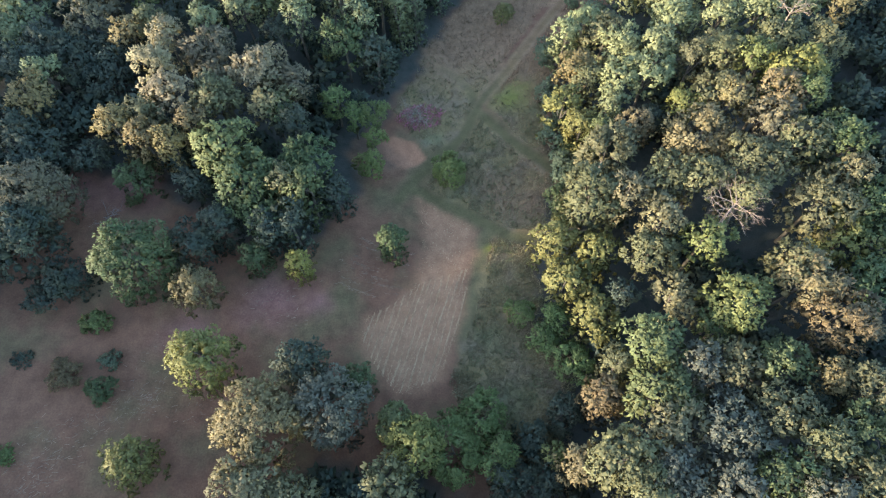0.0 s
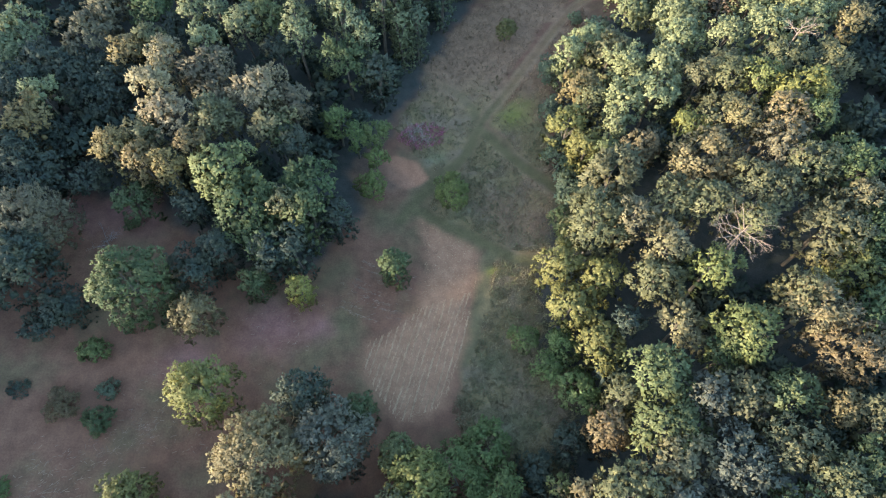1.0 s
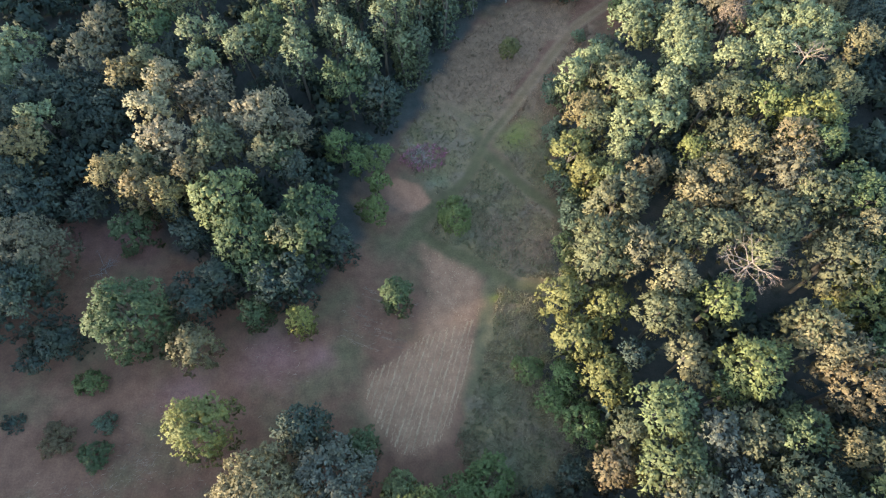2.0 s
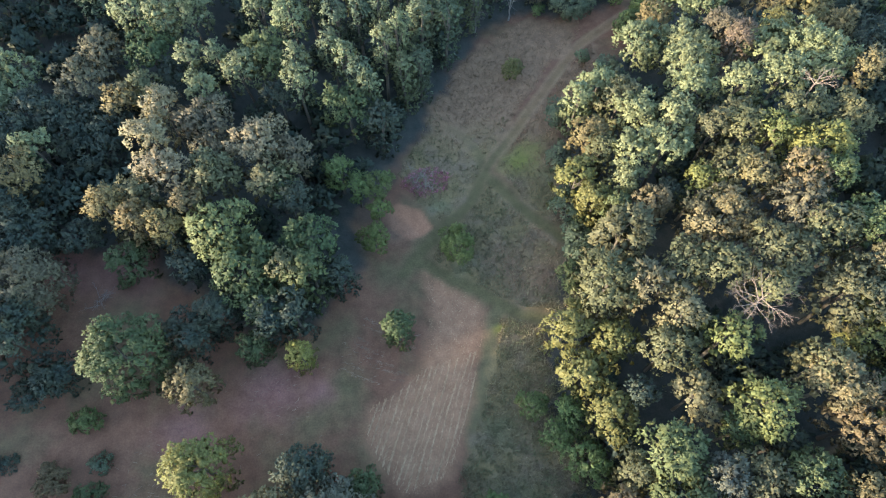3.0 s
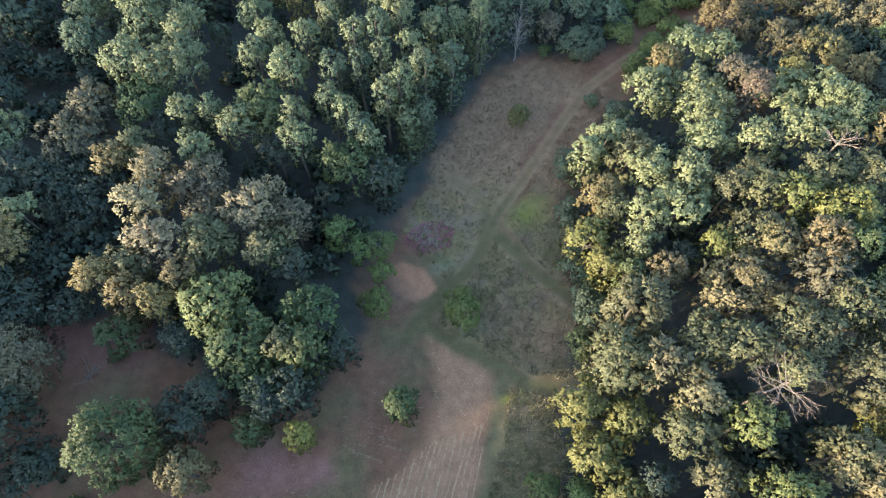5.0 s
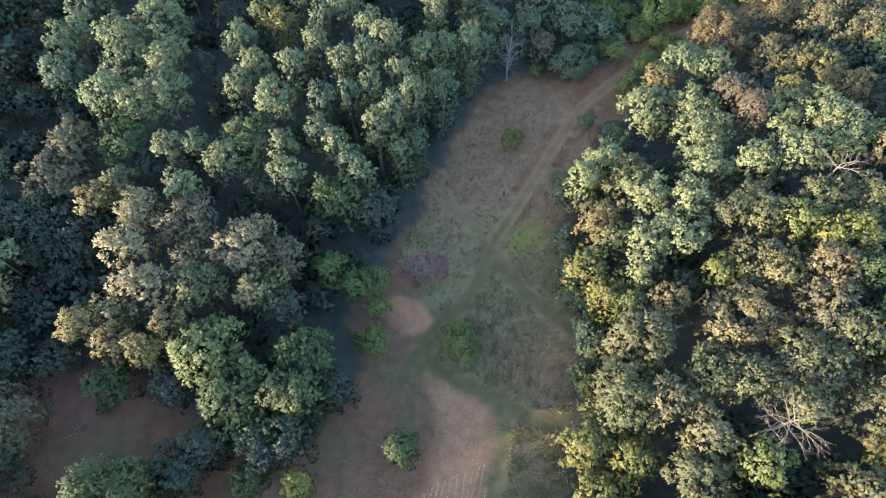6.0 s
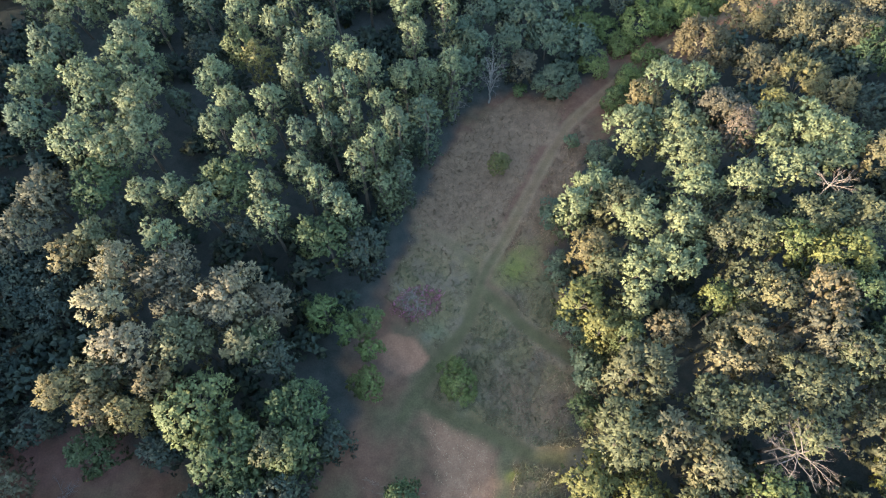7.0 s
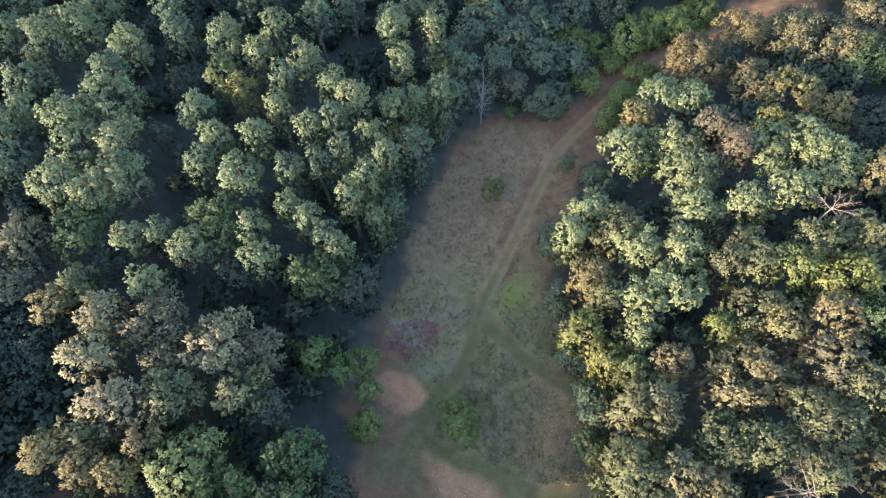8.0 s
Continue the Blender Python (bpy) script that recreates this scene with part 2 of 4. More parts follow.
def make_ground():
    def steps(low, high, fine, reach):
        inner = np.arange(low, high + fine / 2, fine)
        out = np.array([8, 20, 45, 100, 250, 600, 1500, reach])
        return np.concatenate([(low - out)[::-1], inner, high + out])
    xs, ys = steps(-64, 88, 0.5, 4000.0), steps(0, 140, 0.5, 4000.0)
    gx, gy = (a.ravel() for a in np.meshgrid(xs, ys))
    nx, ny = len(xs), len(ys)
    gz = ground_height(gx, gy)
    i = (np.arange(ny - 1)[:, None] * nx + np.arange(nx - 1)).ravel()
    faces = np.stack([i, i + 1, i + nx + 1, i + nx], 1)
    mesh = quads("ground", np.stack([gx, gy, gz], 1), faces)
    mesh.shade_smooth()
    # wander: uneven edges for all zones
    wx = gx + 0.9 * np.sin(0.55 * gy + 0.8 * np.sin(0.3 * gx)) + 0.4 * np.sin(1.7 * gy + gx)
    wy = gy + 0.9 * np.sin(0.6 * gx + 1.1) + 0.4 * np.sin(1.9 * gx - gy)
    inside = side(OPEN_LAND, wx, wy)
    # wood floor litter, plus painted tree shade at the west edge and soil patch
    wood = np.maximum(1 - fade(inside, -2.5, 1.0), 0.65 * fade(side(SHADE_PAINTED_SOIL, wx, wy), -2.0, 3.5))
    mown = fade(side(FIELD, 0.5 * (gx + wx), 0.5 * (gy + wy)), -1.2, 1.8)
    meadow = np.max([fade(side(p, wx, wy), -0.6, 0.8) for p in MEADOWS], 0)
    track = (1 - 0.45 * fade(gy, 72, 86)) * np.max([0.85 * (1 - fade(along(p, 0.7 * gx + 0.3 * wx, 0.7 * gy + 0.3 * wy), 0.4, 1.3)) * k for p, k in zip(TRACKS, (1, 1.12, 1.1, 0.7))], 0)
    soil = np.maximum(0.95 * fade(side(SOIL, 0.9 * gx + 0.1 * wx, 0.9 * gy + 0.1 * wy), -0.3, 0.4), 0.35 * fade(side(SHADE_PAINTED_SOIL, wx, wy), -1.5, 1.5))
    beside = np.min([along(p, wx, wy) for p in TRACKS], 0)
    from_road = along(TRACKS[0], gx, gy)
    south_west = 15.6 * (gx - 6.1) + 15.3 * (gy - 69.3) < 0
    bank = 0.8 * np.exp(-((along(TRACKS[1], gx, gy) - 1.5) / 0.35) ** 2) * south_west * fade(gx, 6.5, 9.0)
    rut = bank + 0.45 * np.exp(-((from_road - 0.8) / 0.3) ** 2) * fade(gy, 64, 76)
    far_soil = spots([(44, 117, 4), (60, 124, 6), (72, 128, 7)], wx, wy)
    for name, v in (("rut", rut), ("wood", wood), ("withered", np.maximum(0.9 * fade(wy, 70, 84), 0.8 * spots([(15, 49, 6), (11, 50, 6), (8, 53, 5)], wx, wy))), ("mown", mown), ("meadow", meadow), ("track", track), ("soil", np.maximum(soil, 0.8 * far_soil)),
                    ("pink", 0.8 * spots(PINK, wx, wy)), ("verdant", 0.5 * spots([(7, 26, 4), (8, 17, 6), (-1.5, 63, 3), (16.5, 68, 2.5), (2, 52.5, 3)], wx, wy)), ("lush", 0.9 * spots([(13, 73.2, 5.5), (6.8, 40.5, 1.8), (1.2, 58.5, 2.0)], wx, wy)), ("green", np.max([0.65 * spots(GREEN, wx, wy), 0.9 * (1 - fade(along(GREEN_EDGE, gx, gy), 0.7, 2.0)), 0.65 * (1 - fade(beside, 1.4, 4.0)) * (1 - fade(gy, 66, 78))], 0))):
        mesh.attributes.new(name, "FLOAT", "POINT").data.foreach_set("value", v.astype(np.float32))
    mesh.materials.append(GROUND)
    return tagged(new("ground", mesh), "dry brown turf with mown field, grass tracks, leaf litter and painted tree shade", "ground", kind="structure")


def quads(name, verts, faces, normals=None):
    """A mesh of four-cornered (or three-cornered) faces from two arrays."""
    mesh = bpy.data.meshes.new(name)
    real = faces >= 0
    sizes = real.sum(1)
    mesh.vertices.add(len(verts))
    mesh.vertices.foreach_set("co", np.ascontiguousarray(verts, np.float32).ravel())
    mesh.loops.add(int(sizes.sum()))
    mesh.loops.foreach_set("vertex_index", np.ascontiguousarray(faces[real], np.int32))
    mesh.polygons.add(len(faces))
    mesh.polygons.foreach_set("loop_start", np.concatenate([[0], np.cumsum(sizes)[:-1]]).astype(np.int32))
    mesh.update(calc_edges=True)
    if normals is not None:
        mesh.shade_smooth()
        mesh.attributes.new("custom_normal", "FLOAT_VECTOR", "POINT").data.foreach_set("vector", np.ascontiguousarray(normals, np.float32).ravel())
    return mesh


make_ground()


# ---- trees ----
def unit(v):
    return v / (np.linalg.norm(v, axis=-1, keepdims=True) + 1e-9)


def leaves_on(rng, centres, ways, whole, radii, count, size):
    """Slim leaf sprays that stand out from round clumps: corner points, four-cornered faces, and normals that follow the clump."""
    c = np.repeat(centres, count, 0)
    w = np.repeat(ways, count, 0)
    r = np.repeat(radii, count)[:, None]
    n = len(c)
    d = unit(rng.normal(size=(n, 3)) + 0.8 * w)
    p = c + d * r * rng.uniform(0.8, 1.12, (n, 1))
    normal = unit(d + 0.5 * w + 0.45 * rng.normal(size=(n, 3)))
    t = unit(np.cross(normal, rng.normal(size=(n, 3))))
    b = np.cross(normal, t)
    s = size * rng.uniform(0.6, 1.4, (n, 1))
    v = np.stack([p - t * s * 0.5, p - b * s * 0.26, p + t * s * 0.7, p + b * s * 0.26], 1).reshape(-1, 3)
    soft = unit(0.5 * d + 0.25 * w + 0.5 * np.repeat(whole, count, 0) + 0.2 * rng.normal(size=(n, 3)))
    return v, np.arange(4 * n).reshape(-1, 4), np.repeat(soft, 4, 0)


SPIKES = np.array([(1, 0, 0), (-1, 0, 0), (0, 1, 0), (0, -1, 0), (0, 0, 1), (0, 0, -1)], float)
SPIKE_FACES = np.array([(0, 2, 4), (2, 1, 4), (1, 3, 4), (3, 0, 4), (2, 0, 5), (1, 2, 5), (3, 1, 5), (0, 3, 5)])
BARBS = np.array([(1.2, 0, -0.3), (-0.6, 1.05, -0.3), (-0.6, -1.05, -0.3), (0, 0, 1.1)], float)
BARB_FACES = np.array([(0, 1, 3), (1, 2, 3), (2, 0, 3)])


def tufts_on(rng, centres, ways, whole, radii, count, size, stretch):
    """Jagged sprigs of leaves on the outer side of round clumps: corner points and three-cornered faces."""
    c = np.repeat(centres, count, 0)
    w = np.repeat(ways, count, 0)
    r = np.repeat(radii, count)[:, None]
    n = len(c)
    d = unit(rng.normal(size=(n, 3)) + 0.8 * w)
    p = c + d * r * rng.uniform(0.55, 1.0, (n, 1))
    t = unit(d + 0.5 * w + 0.35 * rng.normal(size=(n, 3)))
    u = unit(np.cross(t, rng.normal(size=(n, 3))))
    axes = np.stack([u, np.cross(t, u), stretch * t], 1)
    v = (BARBS[None] * rng.uniform(0.55, 1.45, (n, 4, 1))) @ axes
    v = p[:, None] + v * (size * r * rng.uniform(0.7, 1.3, (n, 1)))[:, None]
    f = (np.arange(n)[:, None, None] * 4 + BARB_FACES[None]).reshape(-1, 3)
    soft = unit(0.5 * unit(v - c[:, None]) + 0.25 * w[:, None] + 0.5 * np.repeat(whole, count, 0)[:, None] + 0.15 * rng.normal(size=(n, 1, 3)))
    return v.reshape(-1, 3), f, soft.reshape(-1, 3)


def join(pieces):
    """One set of corner points, faces (and normals) out of several; three-cornered faces carry -1 as their fourth corner."""
    faces, start = [], 0
    wide = max(p[1].shape[1] for p in pieces)
    for v, f, *_ in pieces:
        f = np.where(f < 0, f, f + start)
        if f.shape[1] < wide:
            f = np.column_stack([f, np.full(len(f), -1)])
        faces.append(f)
        start += len(v)
    joined = [np.concatenate([p[0] for p in pieces]), np.concatenate(faces)]
    if len(pieces[0]) == 3:
        joined.append(np.concatenate([p[2] for p in pieces]))
    return tuple(joined)


def crown_shape(rng, shape, r, half, fine=1.0, skirt=0.0, alone=False):
    """A crown round (0, 0, 0), r wide and half high: boughs, on them clumps, on those leaves. skirt: how far it goes on below. alone: a closer, finer crown."""
    shrub = shape == "shrub"
    bough = min(max(0.44 * r, 0.5), 1.35 if shape == "poplar" else 1.75)
    if shrub:
        bough = min(max(0.42 * r, 0.4), 1.2)
    count = int(np.clip(2.7 * (r / bough) ** 2 * (0.95 if shape == "poplar" else 1.0), 7, 60))
    k = np.arange(count) + 0.5
    low = -0.62 if shrub else -0.30
    z = 1 - k / count * (1 - low)
    a = k * 2.39996 + rng.uniform(0, 6.28)
    way = unit(np.stack([np.sqrt(1 - z * z) * np.cos(a), np.sqrt(1 - z * z) * np.sin(a), z], 1) + 0.25 * rng.normal(size=(count, 3)))
    # an uneven outline: some sides of the crown reach further than others
    turn = np.arctan2(way[:, 1], way[:, 0])
    lean = 1 + (0.05 if alone and not shrub else 0.26 if shrub else 0.16) * np.sin(turn * rng.integers(2, 4) + rng.uniform(0, 6.28)) + 0.12 * np.sin(turn * 5 + rng.uniform(0, 6.28))
    centre = way * np.array([r, r, half]) * (np.clip(1 - bough / r, 0.3, 1) * rng.uniform(0.84, 0.98 if alone else 1.04, count) * lean)[:, None]
    size = bough * rng.uniform(0.72, 1.2, count)
    dense = np.ones(count)
    pieces = []
    level = -0.35 * half - bough
    while level > -0.35 * half - skirt:
        ring = r * (0.72 - 0.25 * (-level) / (half + skirt)) * rng.uniform(0.9, 1.08)
        n = max(4, int(4.4 * ring / bough))
        a = np.arange(n) * 6.283 / n + rng.uniform(0, 6.28)
        w = unit(np.stack([np.cos(a), np.sin(a), rng.normal(size=n) * 0.2 - 0.05], 1))
        way = np.concatenate([way, w])
        centre = np.concatenate([centre, w * ring + np.array((0, 0, level)) + rng.normal(size=(n, 3)) * 0.25 * bough])
        size = np.concatenate([size, bough * rng.uniform(0.6, 1.1, n)])
        dense = np.concatenate([dense, np.full(n, 0.8 if alone else 0.25)])
        level -= 1.25 * bough
    clump = (0.36 if shrub else 0.46 if shape == "poplar" else 0.58 if r > 3 else 0.48) if fine == 1 else fine
    if alone:
        clump *= 0.72
    centres, ways = [], []
    for c, w, s, full in zip(centre, way, size, dense):
        n = max(3, int(1.6 * full * (s / clump) ** 2))
        d = unit(rng.normal(size=(n, 3)) + 0.9 * w + np.array((0, 0, 0.3)))
        reach = s * rng.uniform(0.55, 1.06, (n, 1))
        centres.append(c + d * reach * np.array((1, 1, 1.3 if shape == "poplar" else 0.95)))
        ways.append(unit(d + 0.35 * w + np.array((0, 0, 0.25))))
    centres, ways = np.concatenate(centres), np.concatenate(ways)
    radii = clump * rng.uniform(0.55, 1.25, len(centres))
    whole = unit(centres / np.array((r, r, max(half, 0.6 * r))) + np.array((0, 0, 0.15)))
    stretch = 2.5 if shape == "spiky" or shrub else 1.65
    # the dense inside of each bough
    inner = centre - 0.3 * way * size[:, None]
    pieces.append(((inner[:, None] + SPIKES[None] * 0.40 * size[:, None, None]).reshape(-1, 3), (np.arange(len(inner))[:, None, None] * 6 + SPIKE_FACES[None]).reshape(-1, 3), np.tile(SPIKES, (len(inner), 1))))
    if fine == 1:
        pieces.append(tufts_on(rng, centres, ways, whole, radii, 6, 0.24 if shape == "spiky" or shrub else 0.27, stretch))
        pieces.append(leaves_on(rng, centres, ways, whole, radii, 3, 0.22 if shrub or alone else 0.26))
    else:
        pieces.append(tufts_on(rng, centres, ways, whole, radii, 4, 0.30, 1.6))
        pieces.append(leaves_on(rng, centres, ways, whole, radii, 3, 0.3 * fine))
    return join(pieces)


def tube(points, radii, sides=6):
    """A tapering bent stem through points."""
    p = np.array(points, float)
    along_way = unit(np.gradient(p, axis=0))
    side_way = unit(np.cross(along_way, np.array((0.31, 0.72, 0.13))))
    up = np.cross(along_way, side_way)
    a = np.arange(sides) * 2 * math.pi / sides
    ring = np.cos(a)[None, :, None] * side_way[:, None] + np.sin(a)[None, :, None] * up[:, None]
    v = (p[:, None] + ring * np.array(radii)[:, None, None]).reshape(-1, 3)
    f = [(i * sides + j, i * sides + (j + 1) % sides, (i + 1) * sides + (j + 1) % sides, (i + 1) * sides + j) for i in range(len(p) - 1) for j in range(sides)]
    return v, np.array(f)


def part(name, data, material, parent, label=""):
    ob = new(name, data)
    data.materials.append(material)
    ob.parent = parent
    return tagged(ob, label)


PLACED = []


def tree(shape, hue, x, y, top, r):
    """A tree or shrub at (x, y), its top at that height, its crown r in radius."""
    rng = np.random.default_rng(len(PLACED) + 11)
    top += 0.0 if shape == "shrub" else rng.uniform(-0.4, 0.4)
    g = float(ground_height(x, y))
    PLACED.append((x, y, r, top))
    high = top - g
    half = min((1.15 if shape == "poplar" else 0.85) * r, high / 2)
    if shape == "shrub":
        half = min(max(half, (0.45 if high > 6 else 0.36) * high), high / 2)
    name = {"round": "broadleaf_tree", "poplar": "poplar_tree", "spiky": "willow_tree", "shrub": "shrub"}[shape]
    size = "low bushy shrub" if high < 3.2 else "tall" if high > 14 else "small" if high < 8 else "broad"
    words = f"{size if 'shrub' in size else size + ' ' + ('shrub' if shape == 'shrub' else 'rounded tree' if shape == 'round' else 'upright tree')} with {WORDS[hue]}"
    root = tagged(new(name), words, "shrub" if shape == "shrub" else "tree", "open ground shrubs" if shape == "shrub" else "woodland trees")
    root.location = (x, y, g)
    centre = high - half
    mid = np.array((0, 0, centre))
    inside = side(OPEN_LAND, np.array([x]), np.array([y]))[0]
    edge = inside > -8
    bottom = centre - 0.35 * half - (0.3 if edge else high * (0.22 if high > 9 else 0.15))
    v, f, n = crown_shape(rng, shape, (0.82 if shape == "poplar" else 0.92) * r, 0.95 * half, 1.0, 0 if shape == "shrub" else max(0, bottom) * (1 if edge else 0.5), inside > 0.5)
    crown = part("crown", quads("crown", v + mid, f, n), LEAVES, root)
    crown.color = (*HUES[hue], 1)
    girth = 0.014 * high + 0.03
    bend = rng.normal(size=2) * 0.03 * high
    stem = [(0, 0, -0.25), (bend[0] * 0.4, bend[1] * 0.4, 0.4 * centre), (bend[0], bend[1], centre), (0, 0, centre + 0.55 * half)]
    part("trunk", quads("trunk", *tube(stem, [girth * 1.3, girth, 0.7 * girth, 0.2 * girth], 7)), BARK, root)
    for i in range(3 if shape == "shrub" else 4):
        a = rng.uniform(0, 6.28)
        start = np.array((bend[0] * 0.7, bend[1] * 0.7, centre * rng.uniform(0.55, 0.85)))
        end = mid + np.array((math.cos(a) * 0.62 * r, math.sin(a) * 0.62 * r, rng.uniform(-0.1, 0.35) * half))
        middle = 0.5 * (start + end) + np.array((0, 0, 0.06 * high))
        part("limb", quads("limb", *tube([start, middle, end], [0.45 * girth, 0.3 * girth, 0.08 * girth], 5)), BARK, root)
    return root


# ---- the woods and single trees, one by one ----
tree('round', 'sand', -43.4, 65.4, 19.6, 4.51)
tree('round', 'sand', -39.6, 58.7, 19.2, 3.93)
tree('round', 'sand', -43.0, 70.2, 18.8, 3.19)
tree('round', 'umber', -36.7, 69.3, 17.9, 5.07)
tree('round', 'pale', -38.0, 73.9, 18.2, 2.84)
tree('round', 'sand', -28.7, 64.8, 17.9, 5.28)
tree('round', 'straw', -26.0, 59.7, 16.4, 4.00)
tree('round', 'olive', -34.1, 59.3, 17.8, 4.23)
tree('round', 'ochre', -47.3, 54.1, 18.0, 3.18)
tree('round', 'olive', -43.5, 55.9, 17.4, 3.67)
tree('round', 'ochre', -42.7, 51.7, 17.1, 2.58)
tree('round', 'ochre', -38.6, 50.9, 17.2, 2.59)
tree('round', 'russet', -35.9, 53.8, 17.5, 2.42)
tree('round', 'meadow', -31.7, 51.1, 17.7, 5.26)
tree('round', 'green', -28.4, 46.3, 16.1, 5.61)
tree('round', 'green', -19.9, 50.8, 14.1, 4.60)
tree('round', 'olive', -22.4, 45.8, 14.7, 2.33)
tree('round', 'green', -25.1, 42.0, 12.8, 4.32)
tree('round', 'green', -45.1, 48.1, 12.7, 4.08)
tree('round', 'shade_green', -36.6, 47.9, 12.7, 3.40)
tree('round', 'umber', -23.5, 64.6, 14.7, 3.48)
tree('round', 'umber', -58.1, 77.3, 17.6, 5.75)
tree('round', 'ochre', -50.4, 73.2, 16.7, 3.61)
tree('round', 'shade_green', -53.6, 70.7, 15.8, 5.51)
tree('round', 'shade_green', -59.5, 69.9, 15.4, 6.16)
tree('round', 'shade_green', -53.5, 66.1, 13.8, 4.97)
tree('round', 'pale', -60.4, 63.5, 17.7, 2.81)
tree('round', 'shade_green', -63.1, 71.8, 16.3, 5.27)
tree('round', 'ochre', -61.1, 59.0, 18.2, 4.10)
tree('round', 'shade_green', -59.6, 58.9, 12.5, 4.4)
tree('round', 'green', -49.3, 84.7, 16.8, 4.77)
tree('round', 'olive', -48.0, 75.9, 16.7, 3.43)
tree('round', 'shade_green', -22.5, 57.0, 14.2, 3.20)
tree('round', 'umber', -35.3, 64.1, 17.0, 3.38)
tree('round', 'olive', -32.6, 59.7, 16.7, 2.98)
tree('round', 'green', -24.6, 58.9, 14.2, 2.80)
tree('round', 'shade_green', -65.2, 66.9, 17.0, 4.50)
tree('round', 'shade_green', -59.4, 50.8, 15.0, 5.20)
tree('round', 'shade_green', -52.6, 51.4, 12.5, 4.01)
tree('round', 'shade_green', -62.5, 54.6, 16.5, 4.40)
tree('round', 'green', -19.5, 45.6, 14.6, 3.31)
tree('round', 'shade_green', -16.2, 46.8, 10.5, 2.83)
tree('round', 'shade_green', -21.3, 40.3, 14.0, 3.24)
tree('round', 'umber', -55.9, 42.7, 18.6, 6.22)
tree('round', 'shade_green', -55.7, 35.6, 18.0, 5.55)
tree('round', 'shade_green', -31.3, 39.8, 13.0, 2.96)
tree('round', 'shade_green', -24.5, 39.3, 13.0, 2.87)
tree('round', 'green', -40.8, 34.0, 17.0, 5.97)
tree('round', 'shade_green', -34.6, 37.0, 13.0, 4.05)
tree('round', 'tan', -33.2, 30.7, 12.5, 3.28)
tree('round', 'shade_green', -50.6, 32.0, 12.0, 3.65)
tree('round', 'shade_green', -53.0, 29.5, 10.0, 2.77)
tree('round', 'green', -26.5, 36.1, 10.0, 2.41)
tree('round', 'green', -7.4, 39.4, 9.0, 2.45)
tree('round', 'lemon', -20.3, 35.3, 9.6, 2.03)
tree('round', 'yellow', -29.7, 20.5, 14.8, 4.40)
tree('round', 'gold', -36.3, 8.9, 12.0, 3.37)
tree('round', 'tan', -21.7, 13.3, 15.5, 5.95)
tree('round', 'grey', -13.9, 15.3, 14.0, 5.68)
tree('round', 'shade_green', -17.7, 20.3, 13.0, 3.47)
tree('round', 'green', -11.0, 19.1, 9.0, 2.23)
tree('round', 'straw', -22.1, 6.0, 14.0, 4.28)
tree('round', 'olive', -16.7, 5.2, 13.0, 2.78)
tree('round', 'yellow', -3.3, 10.6, 11.5, 3.89)
tree('round', 'moss', -5.8, 13.6, 10.0, 2.69)
tree('round', 'olive', -6.0, 6.6, 12.0, 3.84)
tree('shrub', 'fern', 1.1, 10.9, 8.0, 4.86)
tree('shrub', 'fern', 4.8, 14.5, 7.0, 4.18)
tree('shrub', 'fern', 6.7, 9.9, 7.0, 3.37)
tree('shrub', 'lime', 13.7, 10.2, 8.0, 1.84)
tree('shrub', 'fern', -46.2, 26.7, 7.6, 2.23)
tree('shrub', 'shade_green', -54.2, 21.5, 6.8, 1.56)
tree('shrub', 'russet', -48.1, 19.6, 7.6, 2.56)
tree('shrub', 'green', -43.3, 17.8, 7.0, 2.23)
tree('shrub', 'teal', -43.4, 21.5, 6.6, 1.56)
tree('shrub', 'fern', -52.3, 9.9, 7.0, 1.33)
tree('shrub', 'bright', -11.7, 54.6, 6.2, 2.79)
tree('shrub', 'bright', 1.0, 54.1, 5.8, 3.61)
tree('shrub', 'gold', 11.6, 91.3, 5.0, 2.50)
tree('shrub', 'fern', -17.4, 64.4, 12.4, 3.06)
tree('shrub', 'fern', -14.5, 62.0, 11.4, 2.34)
tree('shrub', 'fern', -11.3, 62.8, 10.4, 2.85)
tree('shrub', 'bright', -11.3, 59.2, 8.0, 2.16)
tree('shrub', 'teal', 19.3, 80.0, 7.0, 3.32)
tree('shrub', 'teal', 18.2, 70.3, 6.0, 2.81)
tree('shrub', 'teal', 19.1, 61.2, 6.0, 3.25)
tree('shrub', 'teal', 19.8, 55.0, 6.0, 2.65)
tree('shrub', 'fern', 11.1, 29.4, 5.0, 2.44)
tree('shrub', 'fern', 14.0, 25.7, 5.0, 2.58)
tree('shrub', 'fern', 17.5, 22.4, 6.0, 3.61)
tree('shrub', 'fern', 15.8, 28.2, 6.0, 2.42)
tree('shrub', 'shade_green', 11.3, 12.2, 5.0, 3.09)
tree('shrub', 'shade_green', 8.1, 7.4, 6.0, 3.41)
tree('shrub', 'shade_green', 12.2, 7.4, 6.0, 3.04)
tree('shrub', 'shade_green', 16.0, 15.7, 5.0, 3.15)
tree('spiky', 'olive', 24.2, 51.4, 15.4, 4.82)
tree('spiky', 'olive', 21.2, 43.7, 15.4, 5.17)
tree('spiky', 'straw', 25.4, 43.4, 15.6, 3.30)
tree('round', 'olive', 31.4, 46.3, 16.1, 3.87)
tree('round', 'straw', 29.1, 39.5, 15.7, 3.68)
tree('round', 'olive', 35.8, 45.1, 17.5, 3.87)
tree('round', 'tan', 37.3, 53.0, 17.5, 5.76)
tree('round', 'olive', 43.2, 47.1, 19.1, 4.85)
tree('round', 'olive', 49.8, 49.7, 19.5, 4.33)
